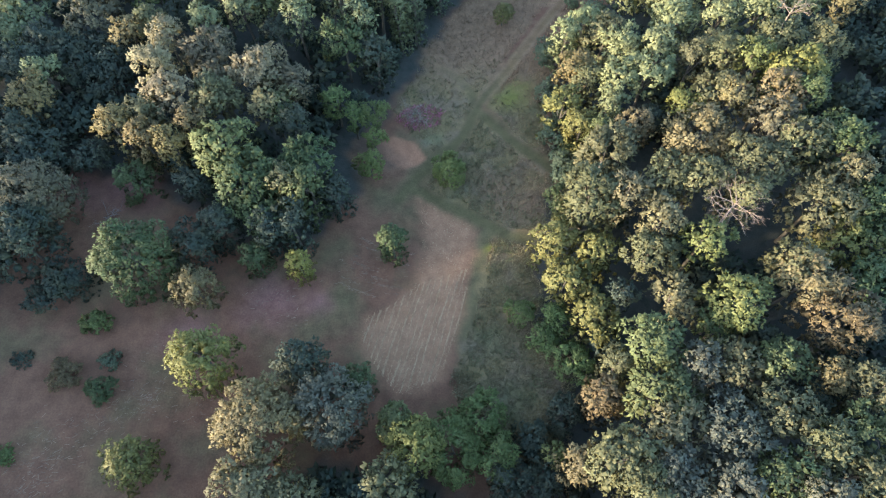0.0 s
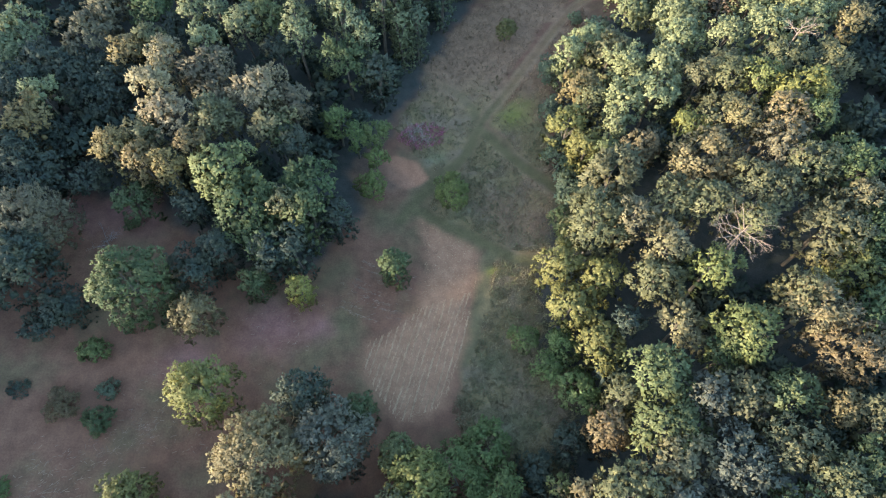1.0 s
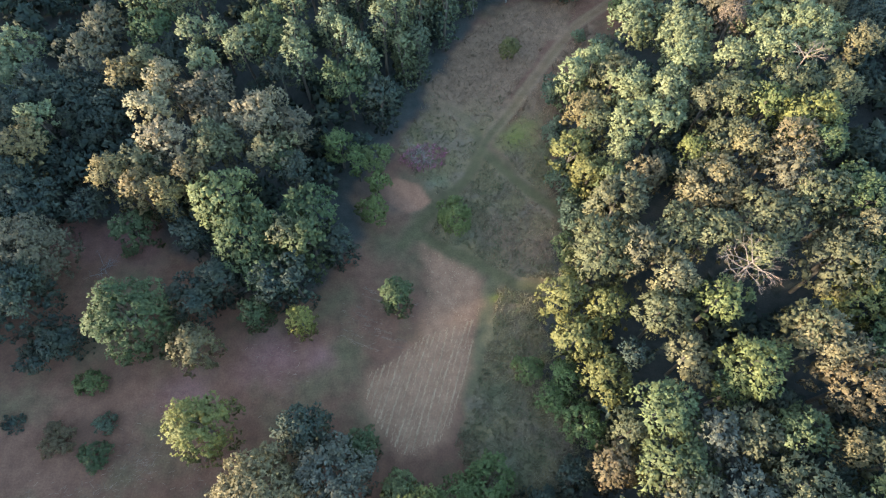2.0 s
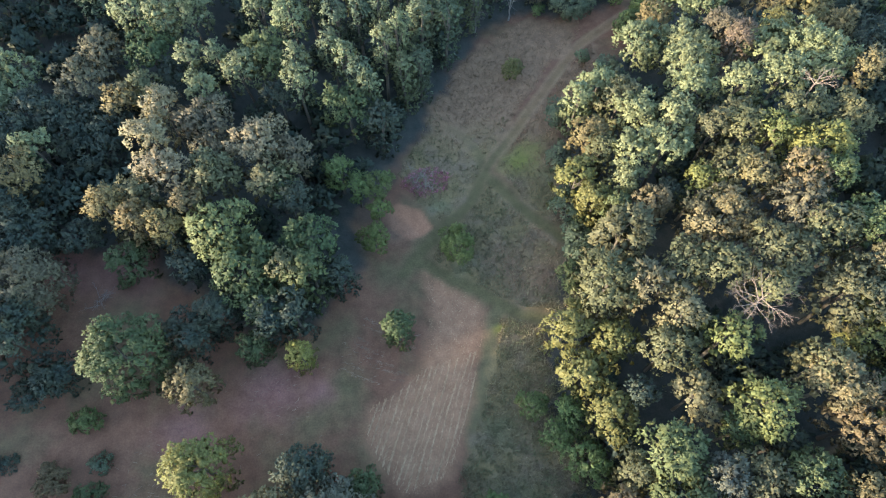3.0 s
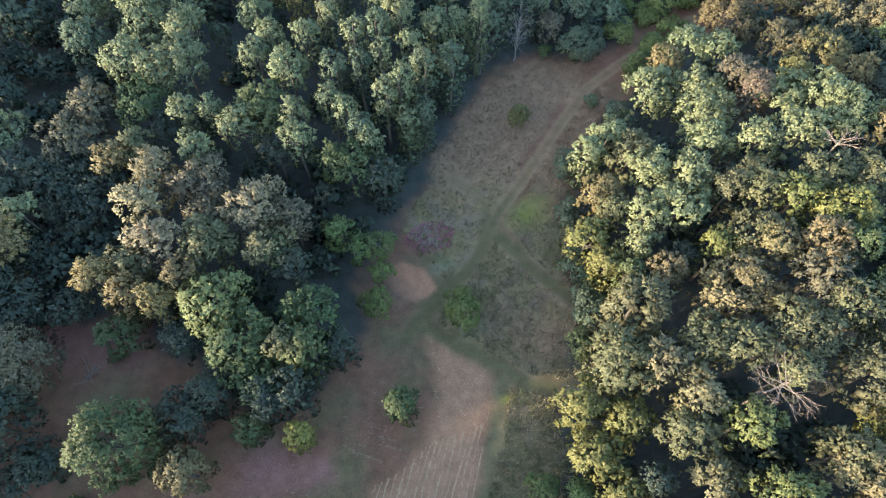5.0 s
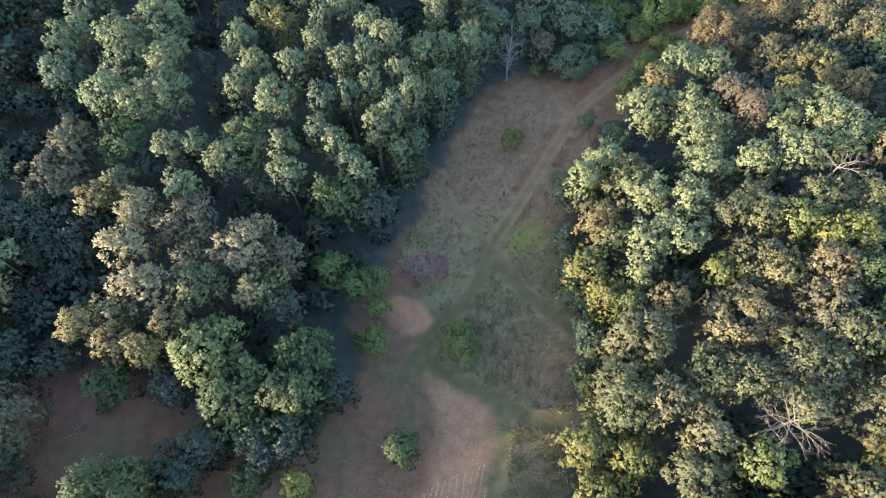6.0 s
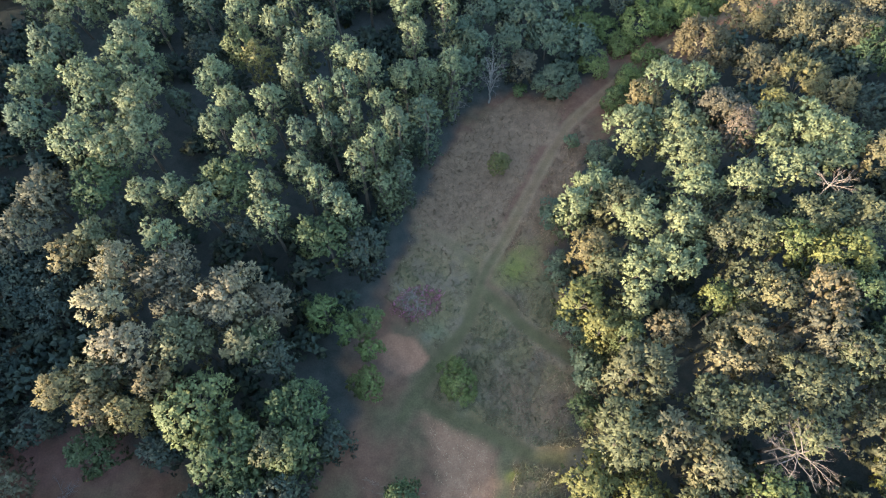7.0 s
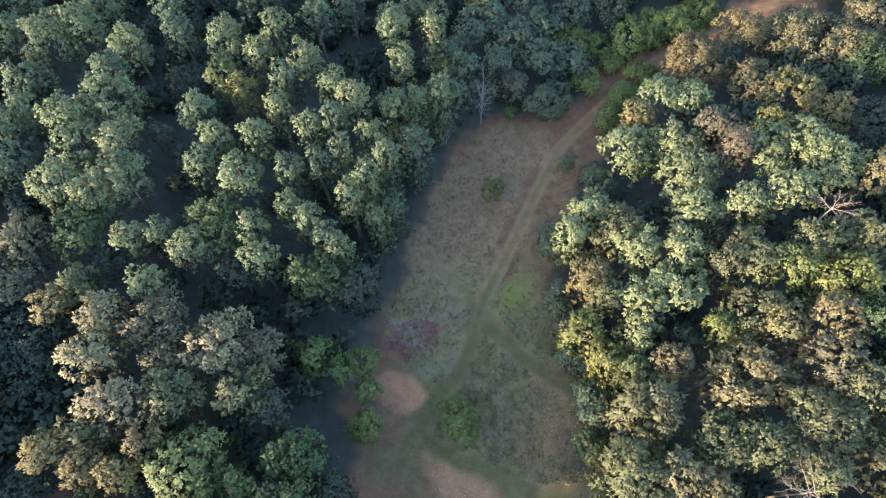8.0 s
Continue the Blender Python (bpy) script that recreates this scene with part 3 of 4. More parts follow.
tree('round', 'green', 55.7, 50.6, 19.1, 4.16)
tree('round', 'olive', 40.5, 41.5, 18.5, 2.97)
tree('round', 'olive', 51.3, 41.7, 17.2, 5.84)
tree('round', 'straw', 55.8, 45.4, 17.6, 2.63)
tree('round', 'lime', 34.7, 35.9, 15.7, 3.45)
tree('round', 'yellow', 54.5, 37.0, 14.1, 5.22)
tree('round', 'olive', 44.6, 32.0, 17.3, 3.54)
tree('round', 'green', 58.8, 42.3, 15.9, 4.11)
tree('round', 'green', 58.3, 36.6, 14.4, 3.35)
tree('round', 'gold', 16.0, 39.2, 10.1, 3.98)
tree('round', 'gold', 17.3, 33.2, 10.1, 3.61)
tree('round', 'gold', 21.9, 37.2, 11.1, 3.70)
tree('round', 'gold', 20.2, 27.6, 10.2, 4.28)
tree('round', 'olive', 27.8, 34.9, 13.9, 3.84)
tree('round', 'straw', 30.7, 29.4, 12.5, 4.05)
tree('round', 'moss', 25.4, 22.4, 16.1, 4.36)
tree('round', 'moss', 25.9, 16.7, 14.8, 4.81)
tree('round', 'russet', 19.6, 16.3, 12.0, 2.92)
tree('round', 'straw', 26.0, 12.2, 15.2, 3.97)
tree('round', 'olive', 19.7, 8.6, 16.5, 4.11)
tree('round', 'tan', 15.8, 8.5, 12.0, 2.61)
tree('round', 'lime', 36.8, 27.3, 17.1, 4.61)
tree('round', 'green', 35.3, 25.3, 12.0, 2.92)
tree('round', 'tan', 46.0, 30.1, 17.2, 4.24)
tree('round', 'russet', 49.2, 25.5, 16.8, 5.61)
tree('round', 'green', 54.4, 29.6, 14.9, 4.19)
tree('round', 'grey', 30.7, 19.4, 15.0, 3.46)
tree('round', 'olive', 35.3, 19.1, 15.2, 3.87)
tree('round', 'moss', 40.8, 19.7, 14.7, 3.70)
tree('round', 'ochre', 45.6, 18.2, 14.6, 2.54)
tree('round', 'grey', 32.4, 11.9, 16.2, 5.23)
tree('round', 'olive', 38.2, 13.7, 16.0, 3.84)
tree('round', 'olive', 50.0, 16.3, 15.2, 3.54)
tree('round', 'moss', 47.6, 11.4, 16.3, 3.74)
tree('round', 'olive', 42.1, 9.8, 16.9, 3.80)
tree('round', 'moss', 37.2, 6.7, 16.4, 3.91)
tree('round', 'olive', 45.4, 6.6, 16.7, 3.31)
tree('round', 'grey', 25.4, 7.3, 15.9, 3.88)
tree('round', 'grey', 31.0, 6.1, 16.0, 3.47)
tree('round', 'olive', 21.7, 5.5, 16.3, 3.06)
tree('round', 'grey', 40.2, 5.2, 16.6, 2.64)
tree('round', 'olive', 22.1, 20.4, 12.0, 2.61)
tree('round', 'shade_green', 40.8, 23.6, 11.0, 2.51)
tree('round', 'shade_green', 44.4, 16.4, 11.0, 2.52)
tree('round', 'shade_green', 23.7, 29.8, 11.0, 2.37)
tree('poplar', 'pale', -61.0, 123.0, 19.3, 5.88)
tree('poplar', 'pale', -55.9, 125.2, 19.3, 5.85)
tree('poplar', 'pale', -53.1, 130.9, 19.0, 4.40)
tree('poplar', 'pale', -46.1, 119.1, 19.8, 4.27)
tree('poplar', 'pale', -68.1, 134.4, 18.6, 4.73)
tree('poplar', 'teal', -41.1, 128.6, 19.1, 3.94)
tree('poplar', 'pale', -30.3, 119.2, 19.5, 4.60)
tree('poplar', 'moss', -30.2, 110.5, 19.5, 3.90)
tree('poplar', 'gold', -26.9, 106.6, 19.5, 2.95)
tree('poplar', 'pale', -24.4, 113.6, 19.5, 3.19)
tree('poplar', 'pale', -22.0, 120.1, 19.4, 3.33)
tree('poplar', 'pale', -16.9, 111.4, 19.9, 4.01)
tree('poplar', 'teal', -20.4, 107.9, 20.0, 2.72)
tree('poplar', 'pale', -12.3, 105.1, 20.1, 3.40)
tree('poplar', 'pale', -9.2, 101.3, 20.4, 3.38)
tree('poplar', 'pale', -2.4, 125.4, 14.5, 4.08)
tree('poplar', 'pale', -2.3, 117.2, 19.2, 3.10)
tree('poplar', 'pale', 4.7, 116.8, 18.6, 2.90)
tree('poplar', 'teal', -15.3, 123.3, 18.6, 3.61)
tree('poplar', 'teal', -9.4, 128.4, 16.7, 3.77)
tree('poplar', 'pale', 5.6, 128.5, 12.0, 4.11)
tree('poplar', 'pale', -1.2, 109.3, 19.2, 2.70)
tree('poplar', 'pale', 4.2, 104.0, 17.6, 2.60)
tree('poplar', 'pale', -3.0, 101.1, 17.8, 3.54)
tree('poplar', 'pale', -7.2, 95.5, 19.1, 2.72)
tree('poplar', 'pale', -21.1, 101.6, 19.7, 2.99)
tree('poplar', 'pale', -16.4, 97.1, 19.6, 2.50)
tree('poplar', 'pale', -24.4, 96.8, 19.6, 3.01)
tree('poplar', 'pale', -33.9, 103.2, 19.8, 4.15)
tree('poplar', 'pale', -30.1, 97.3, 19.2, 2.89)
tree('poplar', 'pale', -47.2, 106.5, 21.3, 5.84)
tree('poplar', 'pale', -52.7, 103.5, 20.6, 4.46)
tree('poplar', 'pale', -51.1, 99.3, 20.3, 5.45)
tree('poplar', 'pale', -44.8, 98.3, 20.4, 4.48)
tree('poplar', 'pale', -52.7, 91.9, 20.2, 4.81)
tree('poplar', 'pale', -47.4, 89.3, 19.9, 3.82)
tree('poplar', 'pale', -44.2, 92.3, 19.8, 5.34)
tree('poplar', 'teal', -61.0, 96.8, 18.7, 4.53)
tree('poplar', 'pale', -62.1, 103.0, 19.4, 3.66)
tree('poplar', 'pale', -59.9, 105.8, 19.8, 3.44)
tree('poplar', 'pale', -32.4, 93.3, 18.5, 3.33)
tree('poplar', 'pale', -26.5, 90.5, 19.4, 4.09)
tree('poplar', 'teal', -19.5, 90.2, 19.0, 3.03)
tree('poplar', 'teal', -15.3, 91.1, 18.5, 2.41)
tree('poplar', 'pale', -11.9, 92.6, 18.7, 2.42)
tree('poplar', 'pale', -8.5, 87.6, 18.7, 2.67)
tree('poplar', 'pale', -11.1, 84.8, 18.2, 2.55)
tree('poplar', 'pale', -19.7, 84.4, 17.6, 2.60)
tree('poplar', 'pale', -16.9, 82.2, 17.5, 3.15)
tree('poplar', 'pale', -7.6, 83.0, 14.6, 2.35)
tree('poplar', 'teal', -5.2, 91.5, 18.4, 2.66)
tree('poplar', 'teal', -0.7, 94.8, 16.5, 3.32)
tree('poplar', 'pale', -24.7, 81.7, 17.5, 3.03)
tree('poplar', 'pale', -33.2, 80.0, 17.6, 3.91)
tree('poplar', 'pale', -37.9, 82.5, 17.5, 2.84)
tree('poplar', 'pale', -41.8, 81.9, 17.5, 2.89)
tree('poplar', 'pale', -23.7, 76.5, 17.6, 2.93)
tree('poplar', 'pale', -13.2, 78.0, 15.6, 2.85)
tree('poplar', 'teal', -5.1, 85.8, 12.9, 2.48)
tree('poplar', 'teal', -14.4, 79.0, 17.0, 2.42)
tree('poplar', 'teal', -12.5, 97.3, 20.3, 2.47)
tree('poplar', 'teal', -38.2, 121.1, 19.4, 3.71)
tree('poplar', 'pale', -68.2, 126.2, 18.9, 4.53)
tree('poplar', 'teal', -60.8, 112.5, 19.7, 4.06)
tree('poplar', 'teal', -47.7, 112.2, 20.6, 3.82)
tree('poplar', 'teal', -41.4, 103.8, 13.0, 2.63)
tree('round', 'moss', -30.0, 84.0, 17.0, 5.06)
tree('round', 'green', -16.5, 74.8, 14.8, 4.50)
tree('round', 'shade_green', -11.4, 73.5, 13.0, 3.41)
tree('round', 'umber', -56.7, 83.8, 17.2, 4.72)
tree('round', 'shade_green', -37.7, 114.5, 14.0, 4.43)
tree('round', 'shade_green', -27.7, 76.6, 14.0, 2.97)
tree('round', 'shade_green', -45.8, 80.9, 14.0, 3.77)
tree('round', 'teal', 7.2, 117.6, 11.2, 4.38)
tree('round', 'teal', 5.9, 108.6, 12.0, 4.30)
tree('round', 'teal', 12.2, 124.4, 10.6, 4.86)
tree('round', 'teal', 17.1, 127.0, 10.4, 4.37)
tree('round', 'teal', 20.1, 122.6, 10.2, 4.87)
tree('round', 'teal', 26.0, 124.8, 9.9, 4.39)
tree('round', 'teal', 24.4, 117.8, 9.5, 5.13)
tree('round', 'teal', 30.2, 117.3, 8.0, 4.63)
tree('round', 'umber', 19.0, 112.0, 8.0, 3.27)
tree('poplar', 'pale', 0.2, 102.6, 17.4, 2.60)
tree('round', 'teal', 10.0, 113.2, 12.0, 3.16)
tree('round', 'teal', 15.9, 114.9, 11.0, 3.25)
tree('round', 'pale', 3.1, 130.3, 12.7, 4.11)
tree('round', 'gold', 15.4, 131.8, 10.8, 3.87)
tree('round', 'teal', 24.5, 131.8, 10.0, 4.57)
tree('round', 'teal', 33.8, 130.8, 8.0, 5.05)
tree('round', 'shade_green', 41.8, 130.4, 8.0, 5.14)
tree('shrub', 'teal', 24.7, 108.6, 7.0, 5.02)
tree('shrub', 'fern', 18.0, 108.5, 3.0, 1.53)
tree('shrub', 'bright', 33.4, 112.8, 4.5, 3.22)
tree('shrub', 'bright', 44.9, 123.3, 5.5, 5.96)
tree('shrub', 'bright', 54.8, 125.8, 5.5, 5.89)
tree('shrub', 'bright', 50.1, 125.2, 5.0, 5.15)
tree('shrub', 'bright', 37.2, 123.5, 3.0, 4.33)
tree('shrub', 'bright', 39.9, 118.4, 3.0, 3.64)
tree('shrub', 'bright', 32.7, 124.7, 5.0, 4.29)
tree('shrub', 'pale', 25.6, 95.9, 3.0, 1.65)
tree('shrub', 'teal', 29.6, 92.1, 4.5, 2.85)
tree('shrub', 'teal', 31.2, 89.2, 4.5, 2.52)
tree('shrub', 'teal', 19.8, 52.6, 5.0, 2.54)
tree('shrub', 'green', 18.3, 48.7, 5.0, 2.77)
tree('shrub', 'green', 21.0, 57.5, 5.0, 2.57)
tree('shrub', 'fern', 35.0, 104.2, 4.5, 3.31)
tree('shrub', 'bright', 60.4, 128.5, 5.0, 4.74)
tree('shrub', 'bright', 43.8, 114.6, 3.5, 3.60)
tree('shrub', 'bright', 39.1, 109.3, 4.0, 3.44)
tree('spiky', 'russet', 52.4, 111.8, 11.5, 6.43)
tree('spiky', 'ochre', 65.7, 100.4, 12.0, 6.56)
tree('spiky', 'tan', 60.9, 105.4, 10.6, 5.69)
tree('spiky', 'straw', 76.2, 114.6, 11.0, 7.33)
tree('spiky', 'straw', 71.7, 116.9, 10.9, 5.94)
tree('spiky', 'straw', 80.7, 111.5, 11.4, 5.36)
tree('spiky', 'ochre', 69.7, 96.0, 12.3, 5.35)
tree('spiky', 'mauve', 48.5, 87.7, 16.5, 2.86)
tree('round', 'ochre', 63.3, 117.9, 10.9, 5.13)
tree('round', 'gold', 56.4, 92.5, 15.0, 2.98)
tree('round', 'umber', 49.1, 94.6, 13.8, 4.42)
tree('round', 'straw', 87.6, 118.5, 11.8, 5.97)
tree('round', 'green', 82.3, 107.4, 11.8, 5.58)
tree('round', 'shade_green', 75.7, 93.7, 12.2, 5.60)
tree('round', 'tan', 66.5, 80.3, 17.6, 3.49)
tree('round', 'sage', 42.4, 103.2, 11.3, 4.91)
tree('round', 'ochre', 38.4, 100.7, 10.5, 3.71)
tree('round', 'sage', 47.3, 101.9, 12.0, 3.49)
tree('round', 'sage', 34.6, 93.4, 10.8, 5.84)
tree('round', 'sage', 42.7, 93.4, 10.9, 4.68)
tree('round', 'sage', 40.8, 85.3, 13.7, 5.61)
tree('round', 'sage', 38.9, 77.9, 15.8, 3.80)
tree('round', 'sage', 53.2, 87.4, 15.9, 5.14)
tree('round', 'sage', 59.2, 87.1, 16.7, 5.50)
tree('round', 'sage', 60.3, 82.3, 18.3, 4.94)
tree('round', 'sage', 45.8, 77.4, 17.1, 3.90)
tree('round', 'olive', 43.7, 71.8, 16.0, 2.87)
tree('round', 'sage', 52.1, 78.2, 18.2, 4.03)
tree('round', 'sage', 24.8, 81.7, 12.8, 3.75)
tree('round', 'olive', 27.6, 77.9, 13.3, 4.06)
tree('round', 'sage', 21.0, 77.5, 12.7, 2.74)
tree('round', 'sage', 29.5, 73.5, 14.7, 4.48)
tree('round', 'sage', 35.0, 71.8, 16.1, 3.61)
tree('round', 'ochre', 22.2, 70.7, 12.1, 3.54)
tree('round', 'sage', 32.6, 66.6, 16.3, 4.52)
tree('round', 'sage', 27.4, 65.3, 15.5, 3.74)
tree('round', 'olive', 23.6, 67.4, 12.5, 2.98)
tree('round', 'sage', 26.0, 61.4, 13.6, 2.82)
tree('round', 'gold', 19.3, 62.8, 11.8, 3.40)
tree('round', 'gold', 21.4, 58.7, 11.8, 3.22)
tree('round', 'moss', 24.2, 57.1, 12.7, 2.22)
tree('round', 'tan', 29.2, 56.6, 14.0, 2.89)
tree('round', 'yellow', 36.9, 59.8, 15.0, 3.01)
tree('round', 'olive', 41.8, 61.6, 16.3, 4.32)
tree('round', 'tan', 43.0, 58.9, 18.4, 3.19)
tree('round', 'tan', 49.1, 58.0, 19.3, 3.82)
tree('round', 'umber', 47.1, 53.0, 19.3, 4.60)
tree('round', 'lime', 47.8, 66.5, 18.2, 3.46)
tree('round', 'olive', 43.5, 67.8, 17.3, 3.51)
tree('round', 'olive', 39.9, 68.4, 16.0, 2.77)
tree('round', 'yellow', 53.3, 63.7, 19.8, 4.78)
tree('round', 'olive', 51.9, 69.7, 18.9, 3.87)
tree('round', 'olive', 58.9, 69.5, 18.5, 4.06)
tree('round', 'green', 52.5, 57.8, 20.0, 2.89)
tree('round', 'shade_green', 42.5, 75.4, 12.0, 2.62)
tree('round', 'green', 51.1, 62.9, 13.0, 2.33)
tree('round', 'shade_green', 33.5, 60.1, 11.0, 2.56)
tree('round', 'pale', -69.2, 77.1, 18.2, 5.50)


# ---- dead trees ----
def branching(rng, start, way, length, girth, depth, pieces, spread=0.6):
    """A bare branch that forks, as a list of stems."""
    start, way = np.array(start, float), unit(np.array(way, float))
    side_way = unit(np.cross(way, rng.normal(size=3)))
    middle = start + way * length * 0.5 + side_way * length * 0.10 * rng.uniform(-1, 1)
    end = start + way * length + side_way * length * 0.16 * rng.uniform(-1, 1)
    pieces.append(tube([start, middle, end], [girth, 0.75 * girth, 0.45 * girth], 5))
    if depth:
        for at in (0.45, 0.7, 0.95, 1.0):
            base = start + (end - start) * at
            branching(rng, base, way + spread * rng.normal(size=3), length * rng.uniform(0.42, 0.66), girth * 0.42, depth - 1, pieces, spread)


def dead_tree(x, y, top, fork, limbs, reach, upright, label, material, seed, girth=0.2, depth=3):
    """A leafless tree: a bare trunk up to fork, and forking limbs of that reach."""
    rng = np.random.default_rng(seed)
    g = float(ground_height(x, y))
    root = tagged(new("dead_tree"), label, "dead tree", "dead trees")
    root.location = (x, y, g)
    part("trunk", quads("trunk", *tube([(0, 0, -0.3), (0.2, 0.1, fork * 0.5), (0, 0, fork), (0.1, 0, top - g)], [girth * 1.5, girth * 1.2, girth, girth * 0.2], 8)), material, root)
    for i in range(limbs):
        a = i * 2.4 + rng.uniform(-0.3, 0.3)
        pieces = []
        start = fork + (top - g - fork) * 0.75 * i / limbs
        branching(rng, (0, 0, start), (math.cos(a), math.sin(a), upright * rng.uniform(0.6, 1.3)), reach * rng.uniform(0.7, 1.1), girth * 0.55, depth, pieces, 0.45)
        part("branch", quads("branch", *join(pieces)), material, root)
    return root


dead_tree(38.0, 39.6, 17.2, 13.2, 12, 2.9, 0.30, "leafless bleached dead tree among green crowns", DEAD_WOOD, 5, 0.11)
dead_tree(53.4, 72.7, 20.0, 16.5, 6, 1.9, 0.8, "leafless bleached dead treetop in the wood", DEAD_WOOD, 8, 0.11)
dead_tree(12.1, 107.6, 11.0, 2.2, 12, 2.6, 2.8, "bare grey dead tree at the clearing's edge", GREY_WOOD, 9, 0.13)
dead_tree(5.2, 104.2, 8.0, 2.2, 9, 2.2, 1.6, "bare grey dead tree at the clearing's edge", GREY_WOOD, 12, 0.11)


# ---- brushwood, flowers, sticks ----
def brush_pile(x, y, wide, count, label, seed, material, high=1.1):
    rng = np.random.default_rng(seed)
    root = tagged(new("brush_pile"), label, "brushwood")
    root.location = (x, y, float(ground_height(x, y)))
    for i in range(count):
        a, d = rng.uniform(0, 6.28), wide * math.sqrt(rng.uniform(0, 0.8))
        pieces = []
        branching(rng, (d * math.cos(a), d * math.sin(a), rng.uniform(0.02, 0.35)), (rng.normal(), rng.normal(), rng.uniform(0.0, 0.7)),
                  rng.uniform(0.8, 1.7), rng.uniform(0.02, 0.036), 2, pieces, 0.7)
        v, f = join(pieces)
        v[:, 2] = np.clip(v[:, 2], -0.05, high + 0.3 * rng.uniform())
        part("branch", quads("branch", v, f), material, root)
    return root


brush_pile(-4.6, 68.2, 2.6, 40, "tangled pile of bare grey dead branches", 21, BLEACHED, 1.4)
brush_pile(-49.2, 43.2, 1.2, 14, "small tangle of purplish dead branches on turf", 22, GREY_WOOD, 1.2)


def scatter_in(rng, points, density):
    a = np.array(points)
    low, high = a.min(0), a.max(0)
    n = int(np.prod(high - low) * density)
    p = rng.uniform(low, high, (n, 2))
    p = p[side(points, p[:, 0], p[:, 1]) > 0]
    on_track = np.min([along(line, p[:, 0], p[:, 1]) for line in TRACKS], 0)
    return p[on_track > 0.7 + 0.9 * rng.uniform(size=len(p))]


def blades(rng, p, per, high, wide, lean):
    """Tufts of upright narrow blades at the places p."""
    p = np.repeat(p, per, 0) + rng.normal(size=(len(p) * per, 2)) * 0.13
    n = len(p)
    z = ground_height(p[:, 0], p[:, 1])
    base = np.stack([p[:, 0], p[:, 1], z - 0.03], 1)
    a = rng.uniform(0, 6.28, n)
    across = np.stack([np.cos(a), np.sin(a), np.zeros(n)], 1) * (wide * rng.uniform(0.6, 1.4, n))[:, None]
    h = high * rng.uniform(0.5, 1.3, n)
    tip = base + np.stack([rng.normal(size=n) * lean * h, rng.normal(size=n) * lean * h, h], 1)
    v = np.stack([base - across, base + across, tip], 1).reshape(-1, 3)
    return v, np.arange(3 * n).reshape(-1, 3)


def stuff(name, pieces, material, label, category):
    mesh = quads(name, *join(pieces))
    mesh.materials.append(material)
    return tagged(new(name, mesh), label, category, kind="stuff")


rng = np.random.default_rng(3)
meadow_places = [(scatter_in(rng, p, d), h) for p, h, d in zip(MEADOWS, (0.5, 0.5, 0.4, 0.65), (9.0, 8.0, 5.0, 9.0))]
# a lush green spot beside the track carries few dry blades
beside_track = meadow_places[1][0]
meadow_places[1] = (beside_track[np.hypot(beside_track[:, 0] - 12.8, beside_track[:, 1] - 73.2) > rng.uniform(0, 6, len(beside_track))], 0.5)
# towards the north the grass is withered
for name, material, words, far in (("meadow_grass", MEADOW_GRASS, "tall greyish green meadow grass in uneven tufts", 1), ("dry_grass", DRY_GRASS, "withered brown grass in low uneven tufts", -1)):
    brown = [26 * np.clip(1.3 - np.hypot(p[:, 0] - 13, p[:, 1] - 52) / 10, 0, 1) for p, h in meadow_places]
    kept = [(p[far * (b + p[:, 1] + 0.25 * p[:, 0] + 4 * np.sin(0.5 * p[:, 0]) + rng.normal(size=len(p)) * 4 - 77) < 0], h) for (p, h), b in zip(meadow_places, brown)]
    stuff(name, [blades(rng, p, 5 if far > 0 else 3, h, 0.045, 0.55) for p, h in kept if len(p)], material, words, "grass")
heather_bed = [(-8.5, 66.5), (-5, 64.2), (-0.6, 66.2), (0.2, 69.4), (-3, 70.8), (-6.5, 69.8)]
stuff("heather", [blades(rng, scatter_in(rng, heather_bed, 7.0), 5, 0.5, 0.05, 0.5)], HEATHER, "patch of purple flowering heather", "flowers")


def straw_rows():
    """Cut straw left in rows along the mown field."""
    pieces = []
    way = unit(np.array((-0.27, -0.96)))
    for i in range(19):
        start = np.array((-11.0, 32.5)) + i * np.array((0.92, 0.34))
        s = rng.uniform(0, 18, 620)
        p = start + s[:, None] * way + rng.normal(size=(620, 2)) * 0.07
        p[:, 0] += 0.12 * np.sin(0.4 * s + i)
        keep = (side(FIELD, p[:, 0], p[:, 1]) > 0.2) & (rng.uniform(size=620) < 0.55 + 0.35 * np.sin(0.5 * s + 2.1 * i))
        pieces.append(lying(p[keep], 0.34, 0.035, way, 0.3))
    p = scatter_in(rng, FIELD, 5.0)
    pieces.append(lying(p, 0.25, 0.03, way, 1.2))
    return pieces


def lying(p, length, wide, way, turn):
    """Stalks that lie flat on the ground, roughly along way."""
    n = len(p)
    a = math.atan2(way[1], way[0]) + rng.normal(size=n) * turn
    s = length * rng.uniform(0.5, 1.5, n)
    d = np.stack([np.cos(a) * s, np.sin(a) * s], 1) / 2
    c = np.stack([-np.sin(a), np.cos(a)], 1) * wide / 2

    def at(q, up):
        return np.column_stack([q, ground_height(q[:, 0], q[:, 1]) + up])
    v = np.stack([at(p - d - c, 0.02), at(p + d - c, 0.05), at(p + d + c, 0.06), at(p - d + c, 0.03)], 1).reshape(-1, 3)
    return v, np.arange(4 * n).reshape(-1, 4)


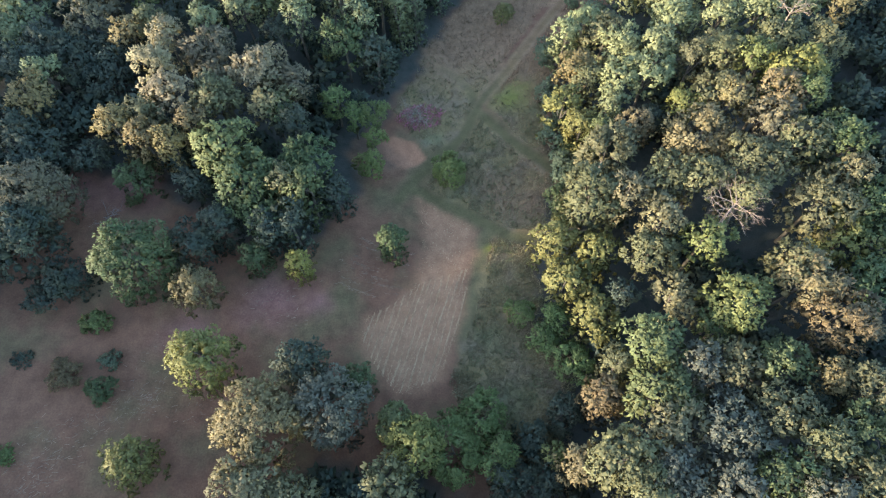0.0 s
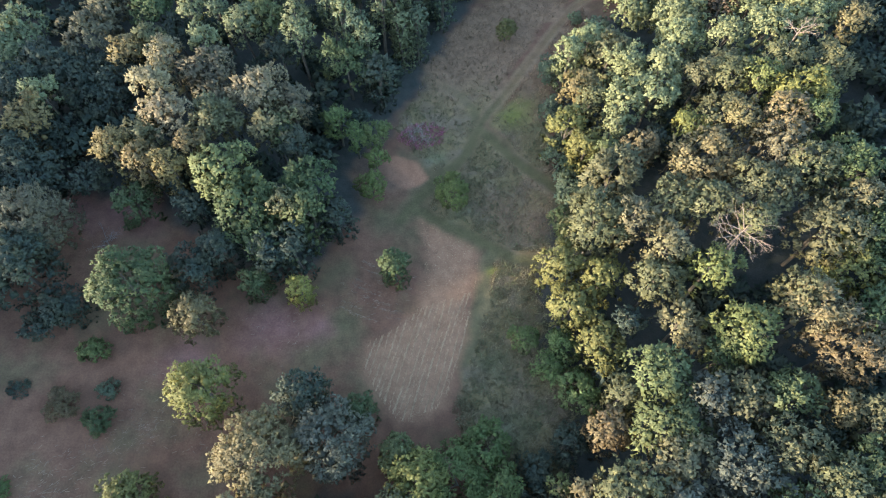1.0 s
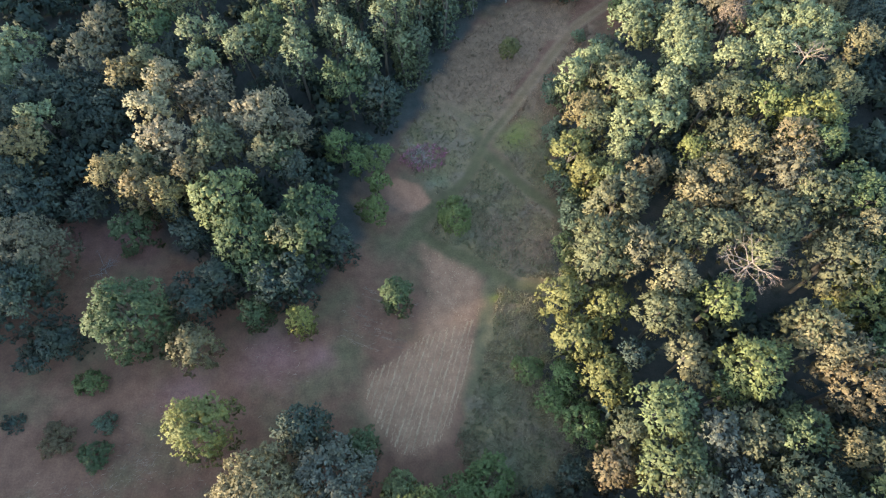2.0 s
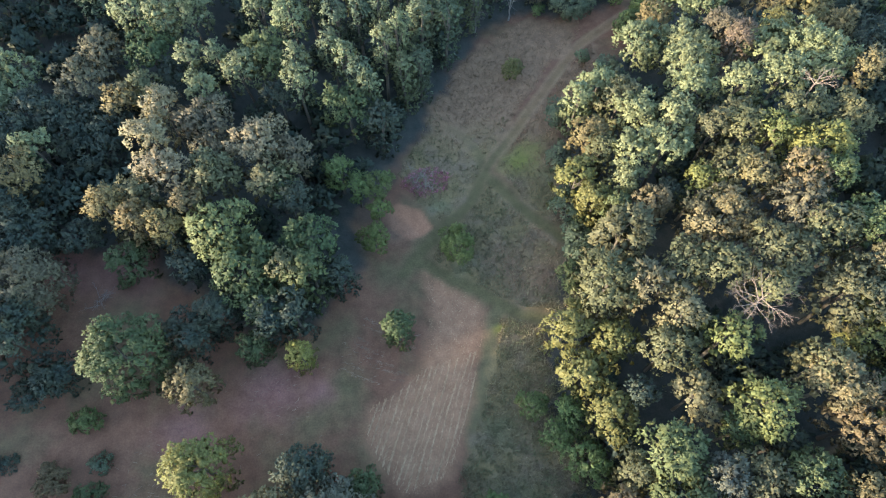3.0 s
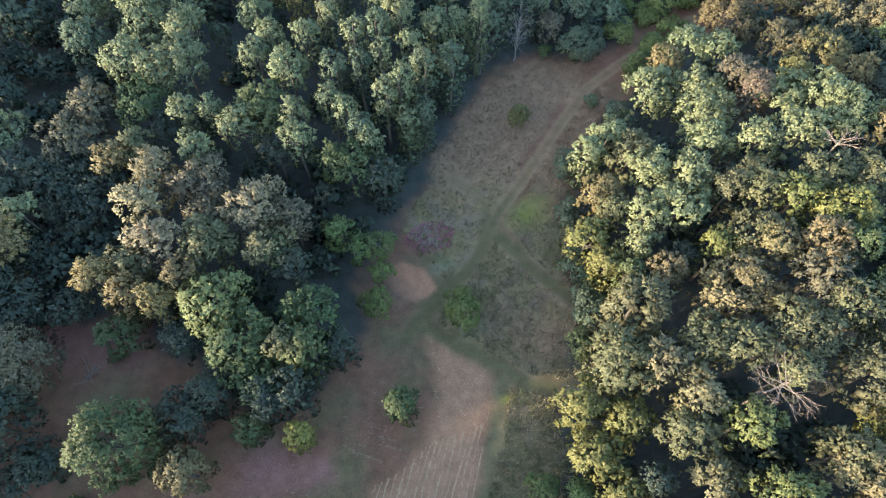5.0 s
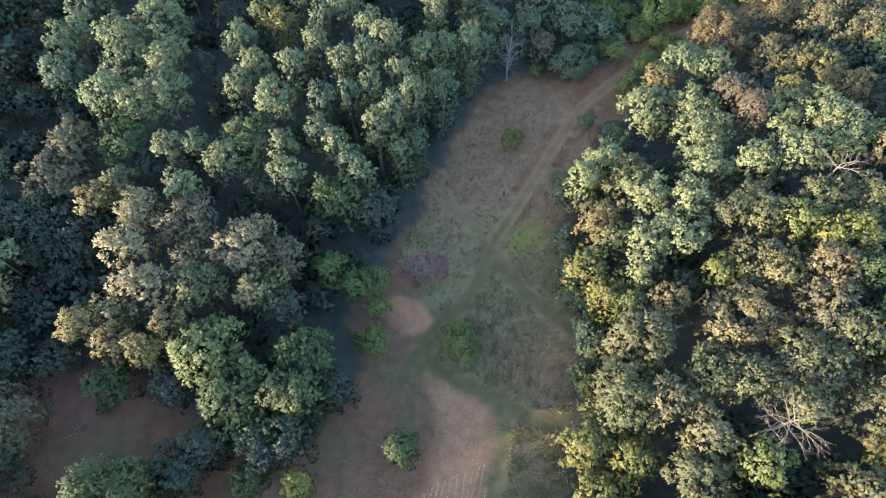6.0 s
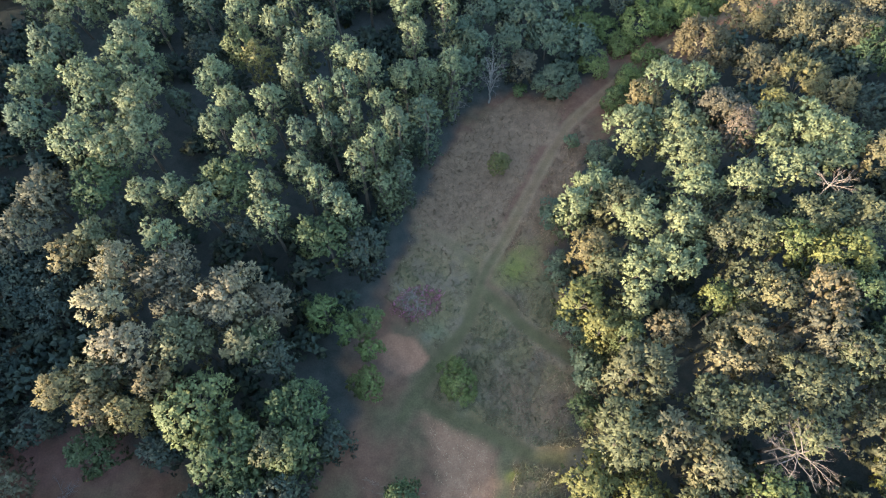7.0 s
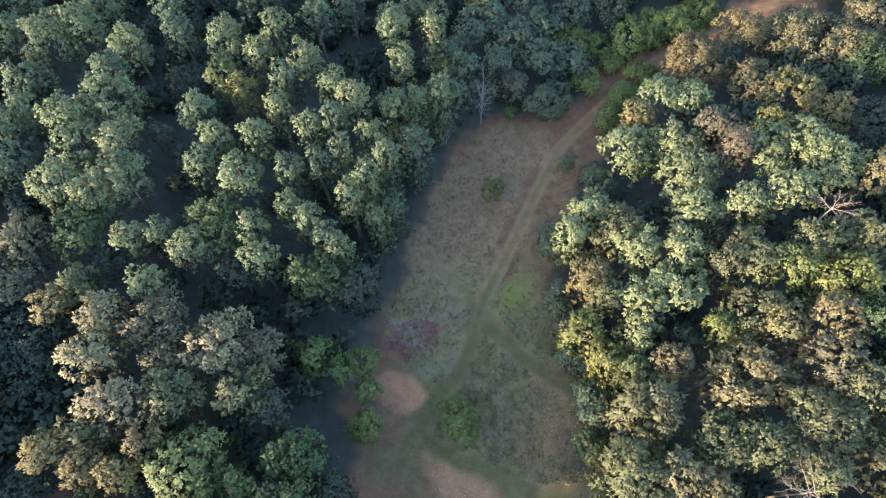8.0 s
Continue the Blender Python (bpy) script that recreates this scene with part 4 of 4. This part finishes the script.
def swaths():
    """Fainter mowing swaths beside the field."""
    way = unit(np.array((0.95, -0.3)))
    pieces = []
    for i in range(9):
        s = rng.uniform(0, 9, 130)
        p = np.array((-15.5, 34.5)) + i * np.array((0.35, 0.95)) + s[:, None] * way + rng.normal(size=(130, 2)) * 0.13
        p[:, 1] += 0.03 * (s - 4) ** 2
        keep = rng.uniform(size=130) < 0.3 + 0.4 * np.sin(0.6 * s + 1.7 * i)
        pieces.append(lying(p[keep], 0.4, 0.03, way, 0.35))
    return pieces


stuff("mown_swaths", swaths(), STALKS, "faint mown swaths of dry grass", "straw")
stuff("cut_straw", straw_rows(), STRAW, "pale cut straw lying in rows on stubble", "straw")
litter = []
for cx, cy, r, n in ((-41, 15, 3.5, 120), (-38, 17.4, 2.0, 60), (-31, 17.5, 4, 90), (-47, 11, 4, 110), (-49, 7, 3, 90), (-35, 22, 5, 60), (-24, 31, 6, 90), (-12, 37, 4, 60)):
    p = np.array((cx, cy)) + rng.normal(size=(n, 2)) * r * 0.55
    litter.append(lying(p, 0.4, 0.035, np.array((0.9, 0.4)), 0.6))
stuff("dry_stalks", litter, STALKS, "scattered pale dry stalks on brown turf", "straw")


# ---- woods beyond and below the tall crowns, and unseen sun-blocking trees ----
def wood_fill():
    """Bushes and saplings under the tall crowns, the wood's further trees, and unseen western trees added to block the
    sun.
    """
    rng = np.random.default_rng(77)
    taken = np.array(PLACED)
    pieces = []
    for gx in np.arange(-98, 112, 5.2):
        for gy in np.arange(-16, 166, 5.2):
            x, y = gx + rng.uniform(-1.8, 1.8), gy + rng.uniform(-1.8, 1.8)
            if side(OPEN_LAND, np.array([x]), np.array([y]))[0] > -2.0:
                continue
            gap = (np.hypot(taken[:, 0] - x, taken[:, 1] - y) - taken[:, 2]).min()
            far = gap > 4.5
            if gap < -0.7:
                continue
            # south-west, out of view: a tree at every place, added to block the sun
            far = far and (rng.uniform() > 0.55 or (x < -55 and y < 45))
            g = float(ground_height(x, y))
            if not far:
                high = rng.uniform(3.0, 7.5)
            # unseen far-western trees, made tall to shade the darker trees east of them
            elif x < -71 and y > 36:
                high = rng.uniform(12, 14)
            elif x < -55:
                # below y 32: added unseen trees, high enough to keep sun off the field
                high = rng.uniform(9.2, 10.2) if y < 32 else rng.uniform(8, 10.5)
            else:
                high = rng.uniform(11, 15)
            r = rng.uniform(3.2, 4.6) if far else rng.uniform(1.8, 2.9)
            half = 0.9 * r if far else high * 0.5
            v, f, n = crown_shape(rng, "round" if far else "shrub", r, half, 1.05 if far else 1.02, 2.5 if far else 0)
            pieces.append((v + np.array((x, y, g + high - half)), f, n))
    ob = stuff("woodland", pieces, LEAVES, "undergrowth and woodland with gap shade put into its green, plus unseen sun-blocking trees", "woodland")
    # near-black green: the shade in gaps between crowns is put into the colour
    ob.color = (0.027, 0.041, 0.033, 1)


wood_fill()
